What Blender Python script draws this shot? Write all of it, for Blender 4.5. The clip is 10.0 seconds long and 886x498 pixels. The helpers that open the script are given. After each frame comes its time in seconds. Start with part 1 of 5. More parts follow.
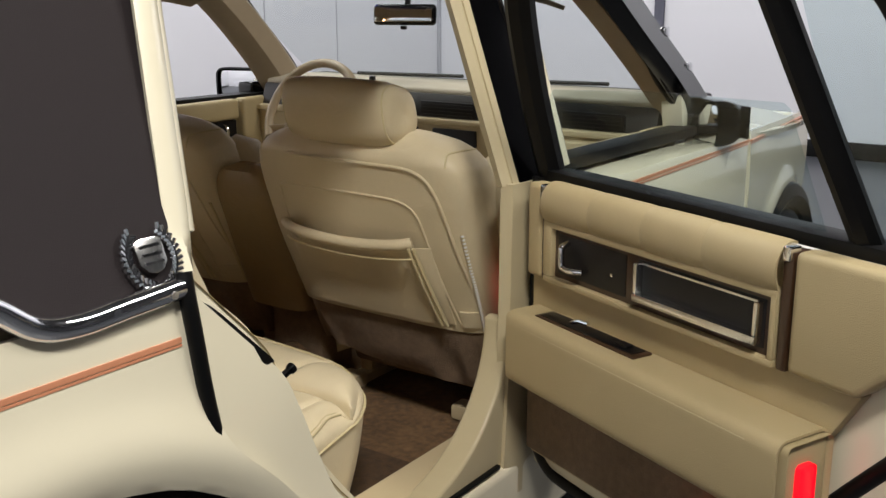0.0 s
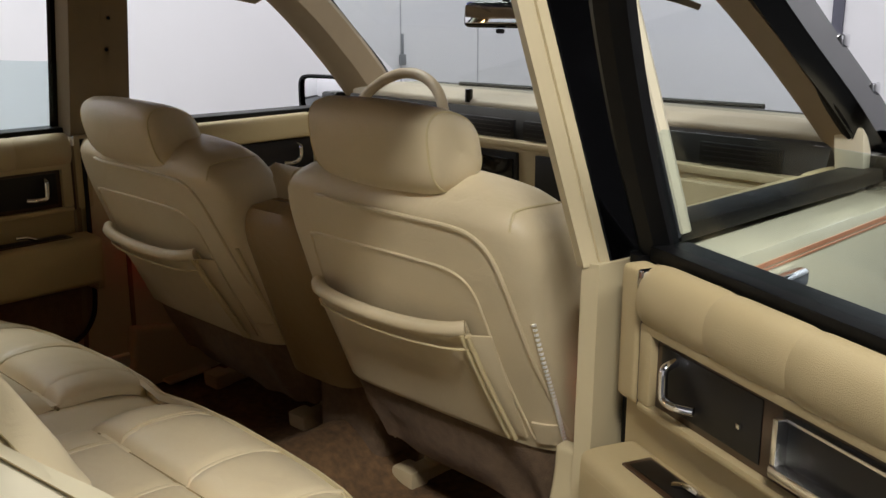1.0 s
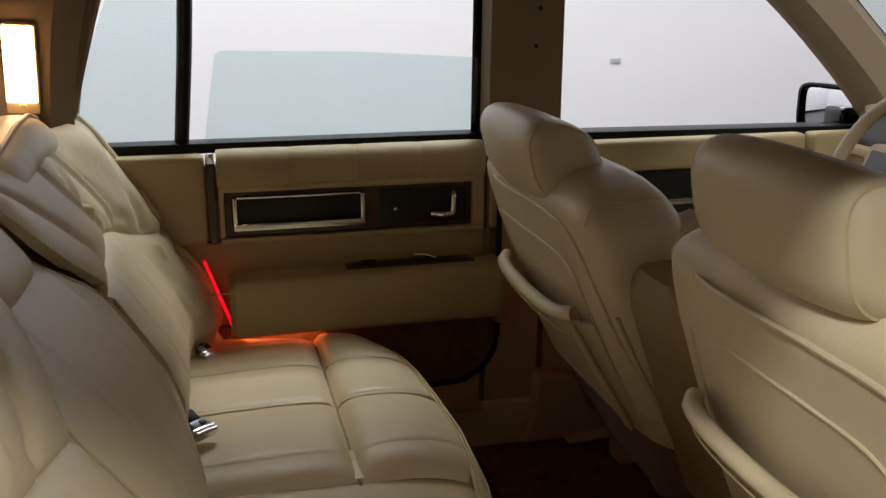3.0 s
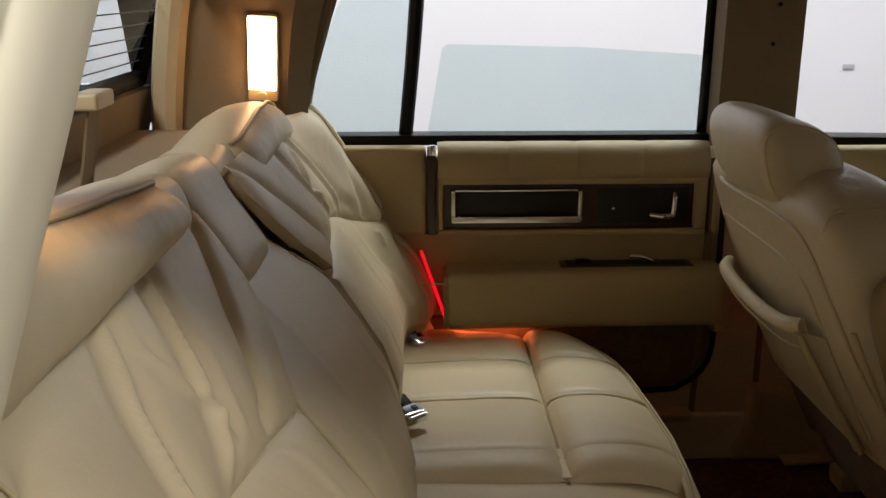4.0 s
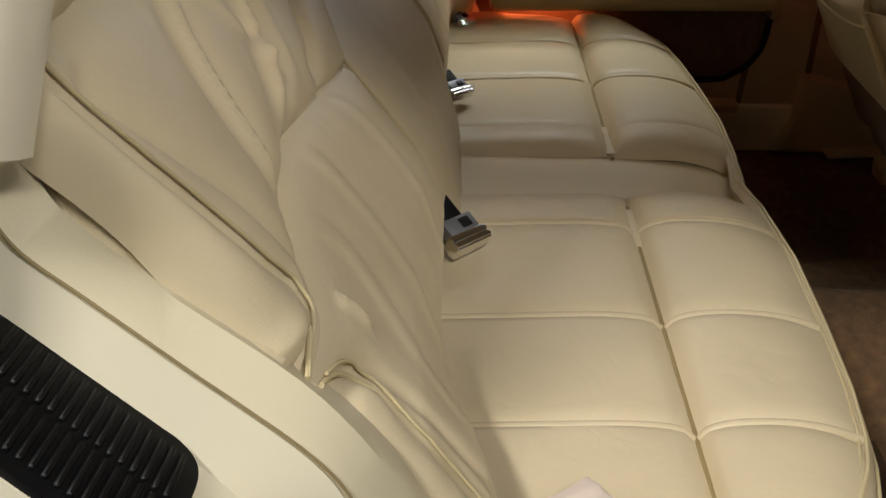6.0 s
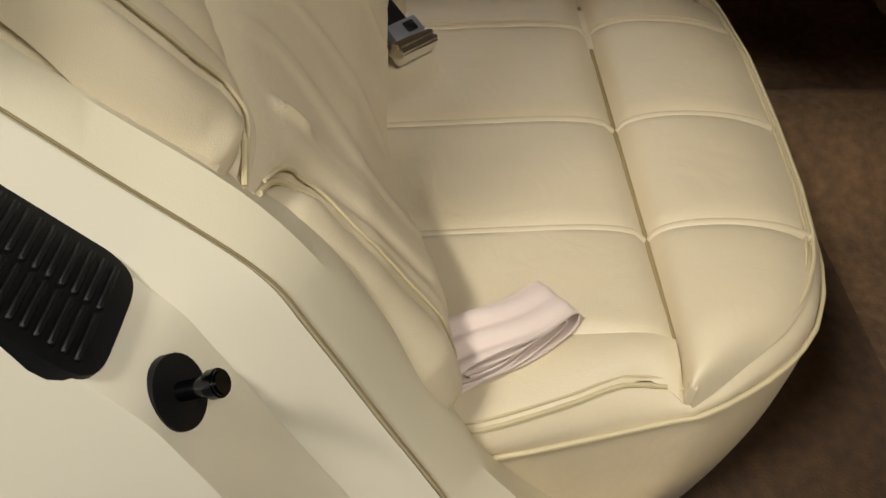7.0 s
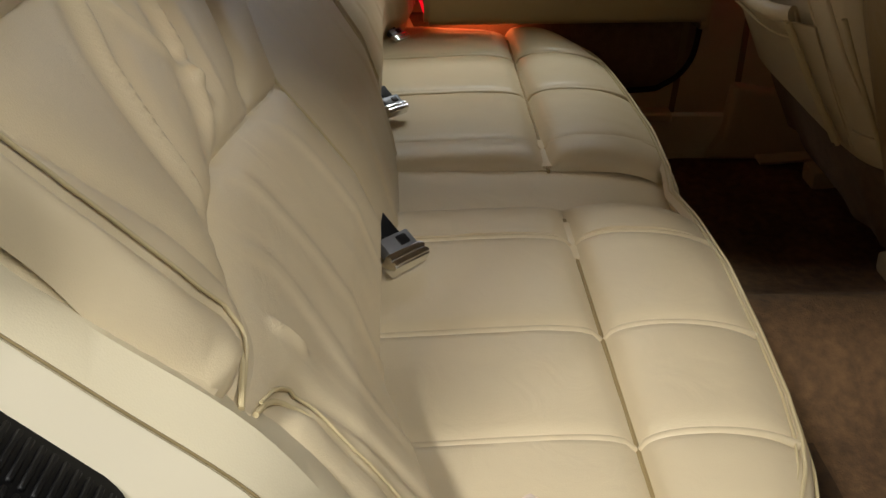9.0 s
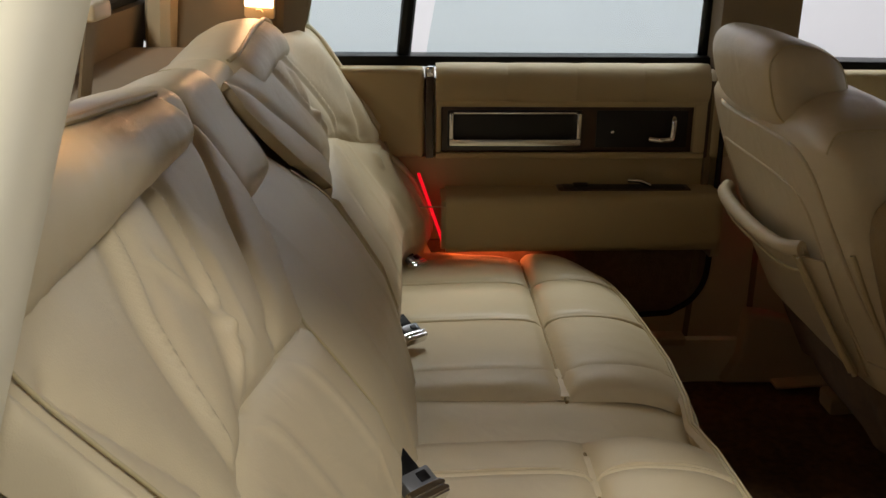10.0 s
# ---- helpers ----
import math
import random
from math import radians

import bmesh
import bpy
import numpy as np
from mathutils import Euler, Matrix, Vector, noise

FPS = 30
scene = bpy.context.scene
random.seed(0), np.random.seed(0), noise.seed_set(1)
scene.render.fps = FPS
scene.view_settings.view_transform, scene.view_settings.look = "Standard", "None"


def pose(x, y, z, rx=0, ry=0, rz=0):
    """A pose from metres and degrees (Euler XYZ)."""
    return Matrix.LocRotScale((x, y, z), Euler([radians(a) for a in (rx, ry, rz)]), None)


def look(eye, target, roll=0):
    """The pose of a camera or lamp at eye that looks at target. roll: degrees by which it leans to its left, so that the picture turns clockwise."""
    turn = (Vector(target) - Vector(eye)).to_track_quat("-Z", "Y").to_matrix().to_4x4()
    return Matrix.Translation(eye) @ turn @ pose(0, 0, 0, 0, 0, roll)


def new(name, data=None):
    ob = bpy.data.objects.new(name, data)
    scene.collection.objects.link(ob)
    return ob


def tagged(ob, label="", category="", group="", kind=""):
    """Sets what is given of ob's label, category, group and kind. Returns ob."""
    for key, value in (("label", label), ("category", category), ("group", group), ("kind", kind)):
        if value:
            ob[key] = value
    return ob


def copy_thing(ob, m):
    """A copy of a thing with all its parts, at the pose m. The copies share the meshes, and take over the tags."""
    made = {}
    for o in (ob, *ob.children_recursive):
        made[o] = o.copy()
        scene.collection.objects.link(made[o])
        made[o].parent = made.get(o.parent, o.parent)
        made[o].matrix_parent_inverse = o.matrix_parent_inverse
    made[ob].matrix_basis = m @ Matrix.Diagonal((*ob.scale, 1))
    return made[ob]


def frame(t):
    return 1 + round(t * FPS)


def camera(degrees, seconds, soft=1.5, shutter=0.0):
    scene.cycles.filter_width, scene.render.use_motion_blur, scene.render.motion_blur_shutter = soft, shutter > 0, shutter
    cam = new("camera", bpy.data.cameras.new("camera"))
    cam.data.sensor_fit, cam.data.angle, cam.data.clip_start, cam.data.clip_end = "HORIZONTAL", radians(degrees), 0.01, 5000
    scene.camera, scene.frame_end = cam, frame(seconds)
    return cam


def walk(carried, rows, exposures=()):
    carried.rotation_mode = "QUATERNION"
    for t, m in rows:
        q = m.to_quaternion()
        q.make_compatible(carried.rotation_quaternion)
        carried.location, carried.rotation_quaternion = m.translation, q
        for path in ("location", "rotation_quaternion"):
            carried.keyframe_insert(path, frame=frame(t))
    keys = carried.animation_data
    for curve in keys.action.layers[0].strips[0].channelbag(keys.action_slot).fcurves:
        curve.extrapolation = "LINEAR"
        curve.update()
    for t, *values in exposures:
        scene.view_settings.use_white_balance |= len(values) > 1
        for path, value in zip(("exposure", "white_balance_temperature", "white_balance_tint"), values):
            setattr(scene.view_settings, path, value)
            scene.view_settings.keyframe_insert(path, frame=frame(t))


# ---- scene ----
cam = camera(47.7, 10.0)
PATH = [
    (0, (1.727, -1.615, 1.26), (0.606, -0.035, 0.761), -0.2),
    (0.5, (1.609, -1.325, 1.255), (0.365, 0.159, 0.758), -0.3),
    (1, (1.495, -1.071, 1.246), (0.138, 0.311, 0.749), 0.0),
    (1.5, (1.387, -0.856, 1.244), (-0.135, 0.335, 0.729), -0.0),
    (2, (1.286, -0.703, 1.242), (-0.405, 0.233, 0.726), -0.0),
    (2.5, (1.217, -0.618, 1.24), (-0.585, 0.077, 0.724), 0.0),
    (3, (1.185, -0.589, 1.241), (-0.693, -0.137, 0.722), -0.1),
    (4.5, (1.169, -0.634, 1.214), (-0.752, -0.69, 0.659), -0.1),
    (5, (1.17, -0.646, 1.204), (-0.708, -0.726, 0.519), 0.2),
    (5.5, (1.186, -0.628, 1.18), (-0.617, -0.688, 0.317), 0.1),
    (6, (1.178, -0.624, 1.17), (-0.533, -0.642, 0.135), 0.3),
    (7.5, (1.162, -0.615, 1.143), (-0.288, -0.528, -0.233), 0.9),
    (8, (1.164, -0.615, 1.149), (-0.325, -0.515, -0.183), 1.2),
    (8.5, (1.164, -0.619, 1.157), (-0.427, -0.509, -0.049), 1.2),
    (9, (1.171, -0.617, 1.173), (-0.55, -0.524, 0.159), 0.5),
    (9.5, (1.173, -0.619, 1.19), (-0.652, -0.544, 0.376), 0.3),
    (10, (1.168, -0.631, 1.209), (-0.724, -0.551, 0.565), 0.6),
]
walk(cam, [(t, look(eye, target, roll)) for t, eye, target, roll in PATH])
# ---------------------------------------------------------------- world and light
world = bpy.data.worlds.new("studio_world")
scene.world = world
world.use_nodes = True
world.node_tree.nodes["Background"].inputs[0].default_value = (0.75, 0.78, 0.85, 1)
world.node_tree.nodes["Background"].inputs[1].default_value = 0.12


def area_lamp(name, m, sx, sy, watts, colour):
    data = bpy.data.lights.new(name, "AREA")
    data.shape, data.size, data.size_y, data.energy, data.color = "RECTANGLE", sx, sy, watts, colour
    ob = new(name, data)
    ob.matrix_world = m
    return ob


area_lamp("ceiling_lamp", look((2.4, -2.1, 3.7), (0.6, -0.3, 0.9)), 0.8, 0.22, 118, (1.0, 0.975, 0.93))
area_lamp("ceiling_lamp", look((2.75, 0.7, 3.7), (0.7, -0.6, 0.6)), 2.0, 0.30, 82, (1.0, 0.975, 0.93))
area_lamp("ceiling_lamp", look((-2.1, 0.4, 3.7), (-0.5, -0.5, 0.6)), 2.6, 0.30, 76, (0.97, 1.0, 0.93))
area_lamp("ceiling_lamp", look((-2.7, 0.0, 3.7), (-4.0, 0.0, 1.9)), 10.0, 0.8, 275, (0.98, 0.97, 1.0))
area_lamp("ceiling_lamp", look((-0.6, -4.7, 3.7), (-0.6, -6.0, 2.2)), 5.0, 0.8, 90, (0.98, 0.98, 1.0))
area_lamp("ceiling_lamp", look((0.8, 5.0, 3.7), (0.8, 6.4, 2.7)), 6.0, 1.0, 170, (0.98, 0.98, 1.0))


# ---------------------------------------------------------------- materials
def rgb(h):
    return tuple(((int(h[i:i + 2], 16) / 255) ** 2.2) for i in (0, 2, 4)) + (1,)


def material(name, colour, rough=0.5, metal=0.0, vary=0.12, scale=30.0, bump=0.0, bump_scale=200.0,
             coat=0.0, wrinkle=0.0, sheen=0.0, voronoi=False, spec=0.5):
    mat = bpy.data.materials.new(name)
    mat.use_nodes = True
    nt = mat.node_tree
    b = nt.nodes["Principled BSDF"]
    col = Vector(colour[:3])
    tc = nt.nodes.new("ShaderNodeTexCoord")
    n1 = nt.nodes.new("ShaderNodeTexNoise")
    n1.inputs["Scale"].default_value, n1.inputs["Detail"].default_value = scale, 6
    n2 = nt.nodes.new("ShaderNodeTexNoise")
    n2.inputs["Scale"].default_value, n2.inputs["Detail"].default_value = scale * 0.12, 3
    nt.links.new(tc.outputs["Object"], n1.inputs["Vector"])
    nt.links.new(tc.outputs["Object"], n2.inputs["Vector"])
    add = nt.nodes.new("ShaderNodeMath")
    add.operation = "MULTIPLY_ADD"
    add.inputs[1].default_value = 0.55
    half = nt.nodes.new("ShaderNodeMath")
    half.operation = "MULTIPLY"
    half.inputs[1].default_value = 0.45
    nt.links.new(n2.outputs["Fac"], half.inputs[0])
    nt.links.new(n1.outputs["Fac"], add.inputs[0])
    nt.links.new(half.outputs[0], add.inputs[2])
    ramp = nt.nodes.new("ShaderNodeValToRGB")
    ramp.color_ramp.elements[0].position, ramp.color_ramp.elements[1].position = 0.3, 0.7
    ramp.color_ramp.elements[0].color = (*(col * (1 - vary)), 1)
    ramp.color_ramp.elements[1].color = (*[min(1, c * (1 + vary)) for c in col], 1)
    nt.links.new(add.outputs[0], ramp.inputs[0])
    nt.links.new(ramp.outputs[0], b.inputs["Base Color"])
    b.inputs["Metallic"].default_value = metal
    b.inputs["Specular IOR Level"].default_value = spec
    rr = nt.nodes.new("ShaderNodeMapRange")
    rr.inputs["To Min"].default_value, rr.inputs["To Max"].default_value = max(0.02, rough * 0.85), min(1, rough * 1.15)
    nt.links.new(n1.outputs["Fac"], rr.inputs["Value"])
    nt.links.new(rr.outputs[0], b.inputs["Roughness"])
    b.inputs["Coat Weight"].default_value = coat
    b.inputs["Coat Roughness"].default_value = 0.06
    b.inputs["Sheen Weight"].default_value = sheen
    if bump:
        bp = nt.nodes.new("ShaderNodeBump")
        bp.inputs["Strength"].default_value, bp.inputs["Distance"].default_value = bump, 0.002
        if voronoi:
            tx = nt.nodes.new("ShaderNodeTexVoronoi")
            tx.inputs["Scale"].default_value = bump_scale
            nt.links.new(tc.outputs["Object"], tx.inputs["Vector"])
            nt.links.new(tx.outputs["Distance"], bp.inputs["Height"])
        else:
            tx = nt.nodes.new("ShaderNodeTexNoise")
            tx.inputs["Scale"].default_value, tx.inputs["Detail"].default_value = bump_scale, 4
            nt.links.new(tc.outputs["Object"], tx.inputs["Vector"])
            nt.links.new(tx.outputs["Fac"], bp.inputs["Height"])
        if wrinkle:
            wn = nt.nodes.new("ShaderNodeTexNoise")
            wn.inputs["Scale"].default_value, wn.inputs["Detail"].default_value, wn.inputs["Distortion"].default_value = 16, 3, 1.6
            nt.links.new(tc.outputs["Object"], wn.inputs["Vector"])
            wb = nt.nodes.new("ShaderNodeBump")
            wb.inputs["Strength"].default_value, wb.inputs["Distance"].default_value = wrinkle, 0.008
            nt.links.new(wn.outputs["Fac"], wb.inputs["Height"])
            nt.links.new(bp.outputs[0], wb.inputs["Normal"])
            nt.links.new(wb.outputs[0], b.inputs["Normal"])
        else:
            nt.links.new(bp.outputs[0], b.inputs["Normal"])
    return mat


def glowing(name, colour, strength):
    mat = bpy.data.materials.new(name)
    mat.use_nodes = True
    b = mat.node_tree.nodes["Principled BSDF"]
    b.inputs["Base Color"].default_value = colour
    b.inputs["Emission Color"].default_value = colour
    b.inputs["Emission Strength"].default_value = strength
    b.inputs["Roughness"].default_value = 0.25
    return mat


def glassy(name, tint, rough=0.0):
    mat = bpy.data.materials.new(name)
    mat.use_nodes = True
    nt = mat.node_tree
    nt.nodes.clear()
    out = nt.nodes.new("ShaderNodeOutputMaterial")
    mix = nt.nodes.new("ShaderNodeMixShader")
    tr = nt.nodes.new("ShaderNodeBsdfTransparent")
    gl = nt.nodes.new("ShaderNodeBsdfGlossy")
    lw = nt.nodes.new("ShaderNodeLayerWeight")
    pw = nt.nodes.new("ShaderNodeMath")
    pw.operation = "POWER"
    pw.inputs[1].default_value = 5.0
    nt.links.new(lw.outputs["Facing"], pw.inputs[0])
    fr = nt.nodes.new("ShaderNodeMath")
    fr.operation = "MULTIPLY_ADD"
    fr.inputs[1].default_value, fr.inputs[2].default_value = 0.5, 0.025
    nt.links.new(pw.outputs[0], fr.inputs[0])
    tr.inputs[0].default_value = tint
    gl.inputs["Roughness"].default_value = 0.02
    nt.links.new(fr.outputs[0], mix.inputs[0])
    nt.links.new(tr.outputs[0], mix.inputs[1])
    nt.links.new(gl.outputs[0], mix.inputs[2])
    nt.links.new(mix.outputs[0], out.inputs[0])
    return mat


LEATHER = material("beige_leather", rgb("cdbe9d"), 0.42, vary=0.06, scale=9, bump=0.10, bump_scale=900, voronoi=True, sheen=0.05, wrinkle=0.16)
LEATHER_TAN = material("tan_leather", rgb("c5b696"), 0.42, vary=0.07, scale=9, bump=0.10, bump_scale=900, voronoi=True, wrinkle=0.25)
PIPING = material("piping", rgb("c0b18a"), 0.45, vary=0.06)
VINYL_TRIM = material("beige_vinyl", rgb("b09e78"), 0.45, vary=0.05, scale=8, bump=0.25, bump_scale=800, voronoi=True)
PLASTIC = material("beige_plastic", rgb("bfae8c"), 0.4, vary=0.05, scale=10, bump=0.12, bump_scale=900)
PAINT = material("cream_paint", rgb("e2d9bf"), 0.25, vary=0.02, scale=4, coat=0.8)
STRIPE = material("coral_pinstripe", rgb("cf8c6a"), 0.3, vary=0.03)
CARPET = material("brown_carpet", rgb("705d4a"), 0.95, vary=0.3, scale=60, bump=1.0, bump_scale=260, sheen=0.03)
CARPET_FLOOR = material("floor_carpet", rgb("6b5238"), 0.95, vary=0.62, scale=60, bump=1.0, bump_scale=300, sheen=0.02)
BLACK = material("black_rubber", rgb("0e0e0f"), 0.5, vary=0.15, bump=0.1, spec=0.25)
GLOSS_BLACK = material("gloss_black", rgb("0c0c0d"), 0.12, vary=0.1)
PANEL_BLACK = material("black_trim_panel", rgb("0d0c10"), 0.42, vary=0.2)
CHROME = material("chrome", (0.82, 0.82, 0.84), 0.1, 1.0, vary=0.02)
VINYL_TOP = material("dark_brown_vinyl", rgb("2b2526"), 0.6, vary=0.08, scale=12, bump=0.4, bump_scale=900, voronoi=True, spec=0.25)
WOOD = material("dark_walnut", rgb("3c2a1e"), 0.3, vary=0.3, scale=40, coat=0.3)
CLOTH = material("pale_pink_webbing", rgb("dcc9bb"), 0.7, vary=0.05, scale=20, bump=0.3, bump_scale=900, sheen=0.2)
DARK_FLOOR = material("dark_grey_floor", rgb("4a4c50"), 0.35, vary=0.2, scale=3, bump=0.1, bump_scale=40)
WALL = material("white_wall", rgb("e3e2e6"), 0.8, vary=0.015, scale=2, bump=0.05, bump_scale=60)
HEADLINER = material("headliner", rgb("8c7d68"), 0.95, vary=0.06, bump=0.3, bump_scale=500)
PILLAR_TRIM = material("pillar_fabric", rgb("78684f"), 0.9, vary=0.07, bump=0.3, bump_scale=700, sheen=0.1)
GLASS = glassy("tinted_glass", (0.87, 0.925, 0.93, 1))
CLEAR = glassy("clear_glass", (0.80, 0.84, 0.84, 1))
SHADE_BAND = glassy("blue_shade_band", (0.12, 0.12, 0.45, 1))
MIRROR = material("mirror_glass", (0.85, 0.86, 0.88), 0.03, 1.0, vary=0.0)
LAMP_GLOW = glowing("lamp_lens_glow", (1.0, 0.56, 0.28, 1), 13.0)
RED_GLOW = glowing("red_lens_glow", (0.85, 0.004, 0.015, 1), 1.0)
TYRE = material("tyre_rubber", rgb("1c1c1d"), 0.8, vary=0.1, bump=0.3, bump_scale=300)
WHITE = material("white_wall_ring", rgb("e0ded8"), 0.6, vary=0.03)


# for the unseen east wall and ceiling; kept dark to cut bounced light
WALL_GREY = material("grey_wall", rgb("505053"), 0.85, vary=0.05, scale=2)
JOINT = material("grey_joint", rgb("b2b2b8"), 0.7, vary=0.05)
DARK_JOINT = material("dark_joint", rgb("5a5a66"), 0.6, vary=0.1)
LATCH_GREY = material("grey_latch", rgb("8a8d92"), 0.4, 0.6, vary=0.1)
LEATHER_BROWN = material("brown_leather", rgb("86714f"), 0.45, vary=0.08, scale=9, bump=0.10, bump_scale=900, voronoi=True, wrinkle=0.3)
SATIN = material("satin_chrome", (0.80, 0.79, 0.77), 0.22, 1.0, vary=0.04)
CREAM_EDGE = material("cream_edge_paint", rgb("dbd2b9"), 0.3, vary=0.02, coat=0.5)
MAT_CARPET = material("mat_carpet", rgb("4f3c29"), 0.95, vary=0.55, scale=60, bump=1.0, bump_scale=300, sheen=0.02)
DASH_TOP = material("dash_top_vinyl", rgb("a89f8c"), 0.55, vary=0.05, bump=0.2, bump_scale=700, voronoi=True)
DASH_BROWN = material("dash_dark_wood", rgb("201c18"), 0.45, vary=0.2, scale=30)
WHEEL_TAN = material("wheel_tan", rgb("a8967a"), 0.4, vary=0.06, bump=0.15, bump_scale=600)
AMBER_GLOW = glowing("amber_lens_glow", (1.0, 0.20, 0.06, 1), 7.0)
TRIM_CREAM = material("cream_vinyl", rgb("d6ccae"), 0.4, vary=0.04, scale=8, bump=0.05, bump_scale=800, voronoi=True)
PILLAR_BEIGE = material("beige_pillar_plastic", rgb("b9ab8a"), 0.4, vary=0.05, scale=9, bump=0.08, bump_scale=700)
# brown for the jamb seam and for shade coloured into the cushion crease
SEAM_AND_SHADE = material("seam_and_crease_shade", rgb("8d7c58"), 0.6, vary=0.1)


# ---------------------------------------------------------------- mesh helpers
def thing(name, label, category, group="", at=(0, 0, 0)):
    ob = new(name)
    ob.empty_display_size = 0.05
    ob.location = at
    tagged(ob, label, category, group)
    return ob


def part(name, bm, mat, parent=None, label="", smooth=True):
    me = bpy.data.meshes.new(name)
    bmesh.ops.recalc_face_normals(bm, faces=bm.faces)
    bm.to_mesh(me)
    bm.free()
    me.materials.append(mat)
    if smooth:
        me.shade_smooth()
        me.set_sharp_from_angle(angle=radians(38))
    ob = new(name, me)
    if parent:
        ob.parent = parent
        if not parent.parent:
            ob.matrix_parent_inverse = Matrix.Translation(-parent.location)
    if label:
        ob["label"] = label
    return ob


def box(x0, x1, y0, y1, z0, z1, bevel=0.0, seg=2, m=None, bm=None):
    bm = bm or bmesh.new()
    vs = bmesh.ops.create_cube(bm, size=1)["verts"]
    mat = Matrix.Translation(((x0 + x1) / 2, (y0 + y1) / 2, (z0 + z1) / 2)) @ Matrix.Diagonal((x1 - x0, y1 - y0, z1 - z0, 1))
    bmesh.ops.transform(bm, matrix=mat, verts=vs)
    if bevel:
        es = list({e for v in vs for e in v.link_edges})
        r = bmesh.ops.bevel(bm, geom=es, offset=bevel, segments=seg, affect="EDGES", profile=0.6)
        vs = list({v for f in r["faces"] for v in f.verts} | {v for v in vs if v.is_valid})
    if m:
        bmesh.ops.transform(bm, matrix=m, verts=vs)
    return bm


def surf(fn, nu, nv, thick=0.01, bm=None):
    """A closed sheet of the given thickness over fn(u, v)."""
    bm = bm or bmesh.new()
    p = [[Vector(fn(i / nu, j / nv)) for j in range(nv + 1)] for i in range(nu + 1)]
    top = [[bm.verts.new(c) for c in row] for row in p]
    bot = []
    for i in range(nu + 1):
        row = []
        for j in range(nv + 1):
            a = p[min(i + 1, nu)][j] - p[max(i - 1, 0)][j]
            b = p[i][min(j + 1, nv)] - p[i][max(j - 1, 0)]
            n = a.cross(b)
            n = n.normalized() if n.length > 1e-9 else Vector((0, 0, 1))
            row.append(bm.verts.new(p[i][j] - n * thick))
        bot.append(row)
    for i in range(nu):
        for j in range(nv):
            bm.faces.new((top[i][j], top[i + 1][j], top[i + 1][j + 1], top[i][j + 1]))
            bm.faces.new((bot[i][j + 1], bot[i + 1][j + 1], bot[i + 1][j], bot[i][j]))
    for i in range(nu):
        bm.faces.new((top[i + 1][0], top[i][0], bot[i][0], bot[i + 1][0]))
        bm.faces.new((top[i][nv], top[i + 1][nv], bot[i + 1][nv], bot[i][nv]))
    for j in range(nv):
        bm.faces.new((top[0][j], top[0][j + 1], bot[0][j + 1], bot[0][j]))
        bm.faces.new((top[nu][j + 1], top[nu][j], bot[nu][j], bot[nu][j + 1]))
    return bm


def prism(poly, axis, a, b, bevel=0.0, seg=2, bm=None):
    """A polygon, given in the two other axes in order, drawn out along an axis from a to b."""
    bm = bm or bmesh.new()

    def pt(p, c):
        return {"x": (c, p[0], p[1]), "y": (p[0], c, p[1]), "z": (p[0], p[1], c)}[axis]
    lo = [bm.verts.new(pt(p, a)) for p in poly]
    hi = [bm.verts.new(pt(p, b)) for p in poly]
    n = len(poly)
    faces = [bm.faces.new(lo), bm.faces.new(hi[::-1])]
    for i in range(n):
        faces.append(bm.faces.new((lo[i], hi[i], hi[(i + 1) % n], lo[(i + 1) % n])))
    if bevel:
        es = list({e for f in faces for e in f.edges})
        bmesh.ops.recalc_face_normals(bm, faces=faces)
        bmesh.ops.bevel(bm, geom=es, offset=bevel, segments=seg, affect="EDGES", profile=0.6, clamp_overlap=True)
    return bm


def smooth_line(pts, per=6):
    """A smooth line through the points (Catmull-Rom)."""
    q = [Vector(p) for p in pts]
    q = [2 * q[0] - q[1]] + q + [2 * q[-1] - q[-2]]
    out = []
    for i in range(1, len(q) - 2):
        a, b, c, d = q[i - 1:i + 3]
        for k in range(per):
            t = k / per
            out.append(0.5 * (2 * b + (c - a) * t + (2 * a - 5 * b + 4 * c - d) * t * t + (3 * b - a - 3 * c + d) * t ** 3))
    out.append(q[-2])
    return out


def tube(pts, r, sides=8, closed=False, bm=None, flat=1.0):
    bm = bm or bmesh.new()
    pts = [Vector(p) for p in pts]
    rings, n = [], len(pts)
    up = None
    for i, p in enumerate(pts):
        a = pts[(i - 1) % n] if closed or i else p
        b = pts[(i + 1) % n] if closed or i < n - 1 else p
        d = (b - a).normalized()
        if up is None:
            up = d.orthogonal().normalized()
        up = (up - d * up.dot(d)).normalized()
        side = d.cross(up)
        rings.append([bm.verts.new(p + (up * math.cos(w) * flat + side * math.sin(w)) * r)
                      for w in (2 * math.pi * k / sides for k in range(sides))])
    for i in range(n if closed else n - 1):
        r0, r1 = rings[i], rings[(i + 1) % n]
        for k in range(sides):
            bm.faces.new((r0[k], r0[(k + 1) % sides], r1[(k + 1) % sides], r1[k]))
    if not closed:
        bm.faces.new(rings[0][::-1])
        bm.faces.new(rings[-1])
    return bm


def puff(u, e=6.0):
    return max(0.0, 1 - abs(2 * u - 1) ** e) ** 0.5


def lerp(a, b, t):
    return a + (b - a) * t


def track(pts, x):
    """The value at x of a line of (x, value) pairs."""
    if x <= pts[0][0]:
        return pts[0][1]
    for (a, va), (b, vb) in zip(pts, pts[1:]):
        if x <= b:
            return lerp(va, vb, (x - a) / (b - a))
    return pts[-1][1]


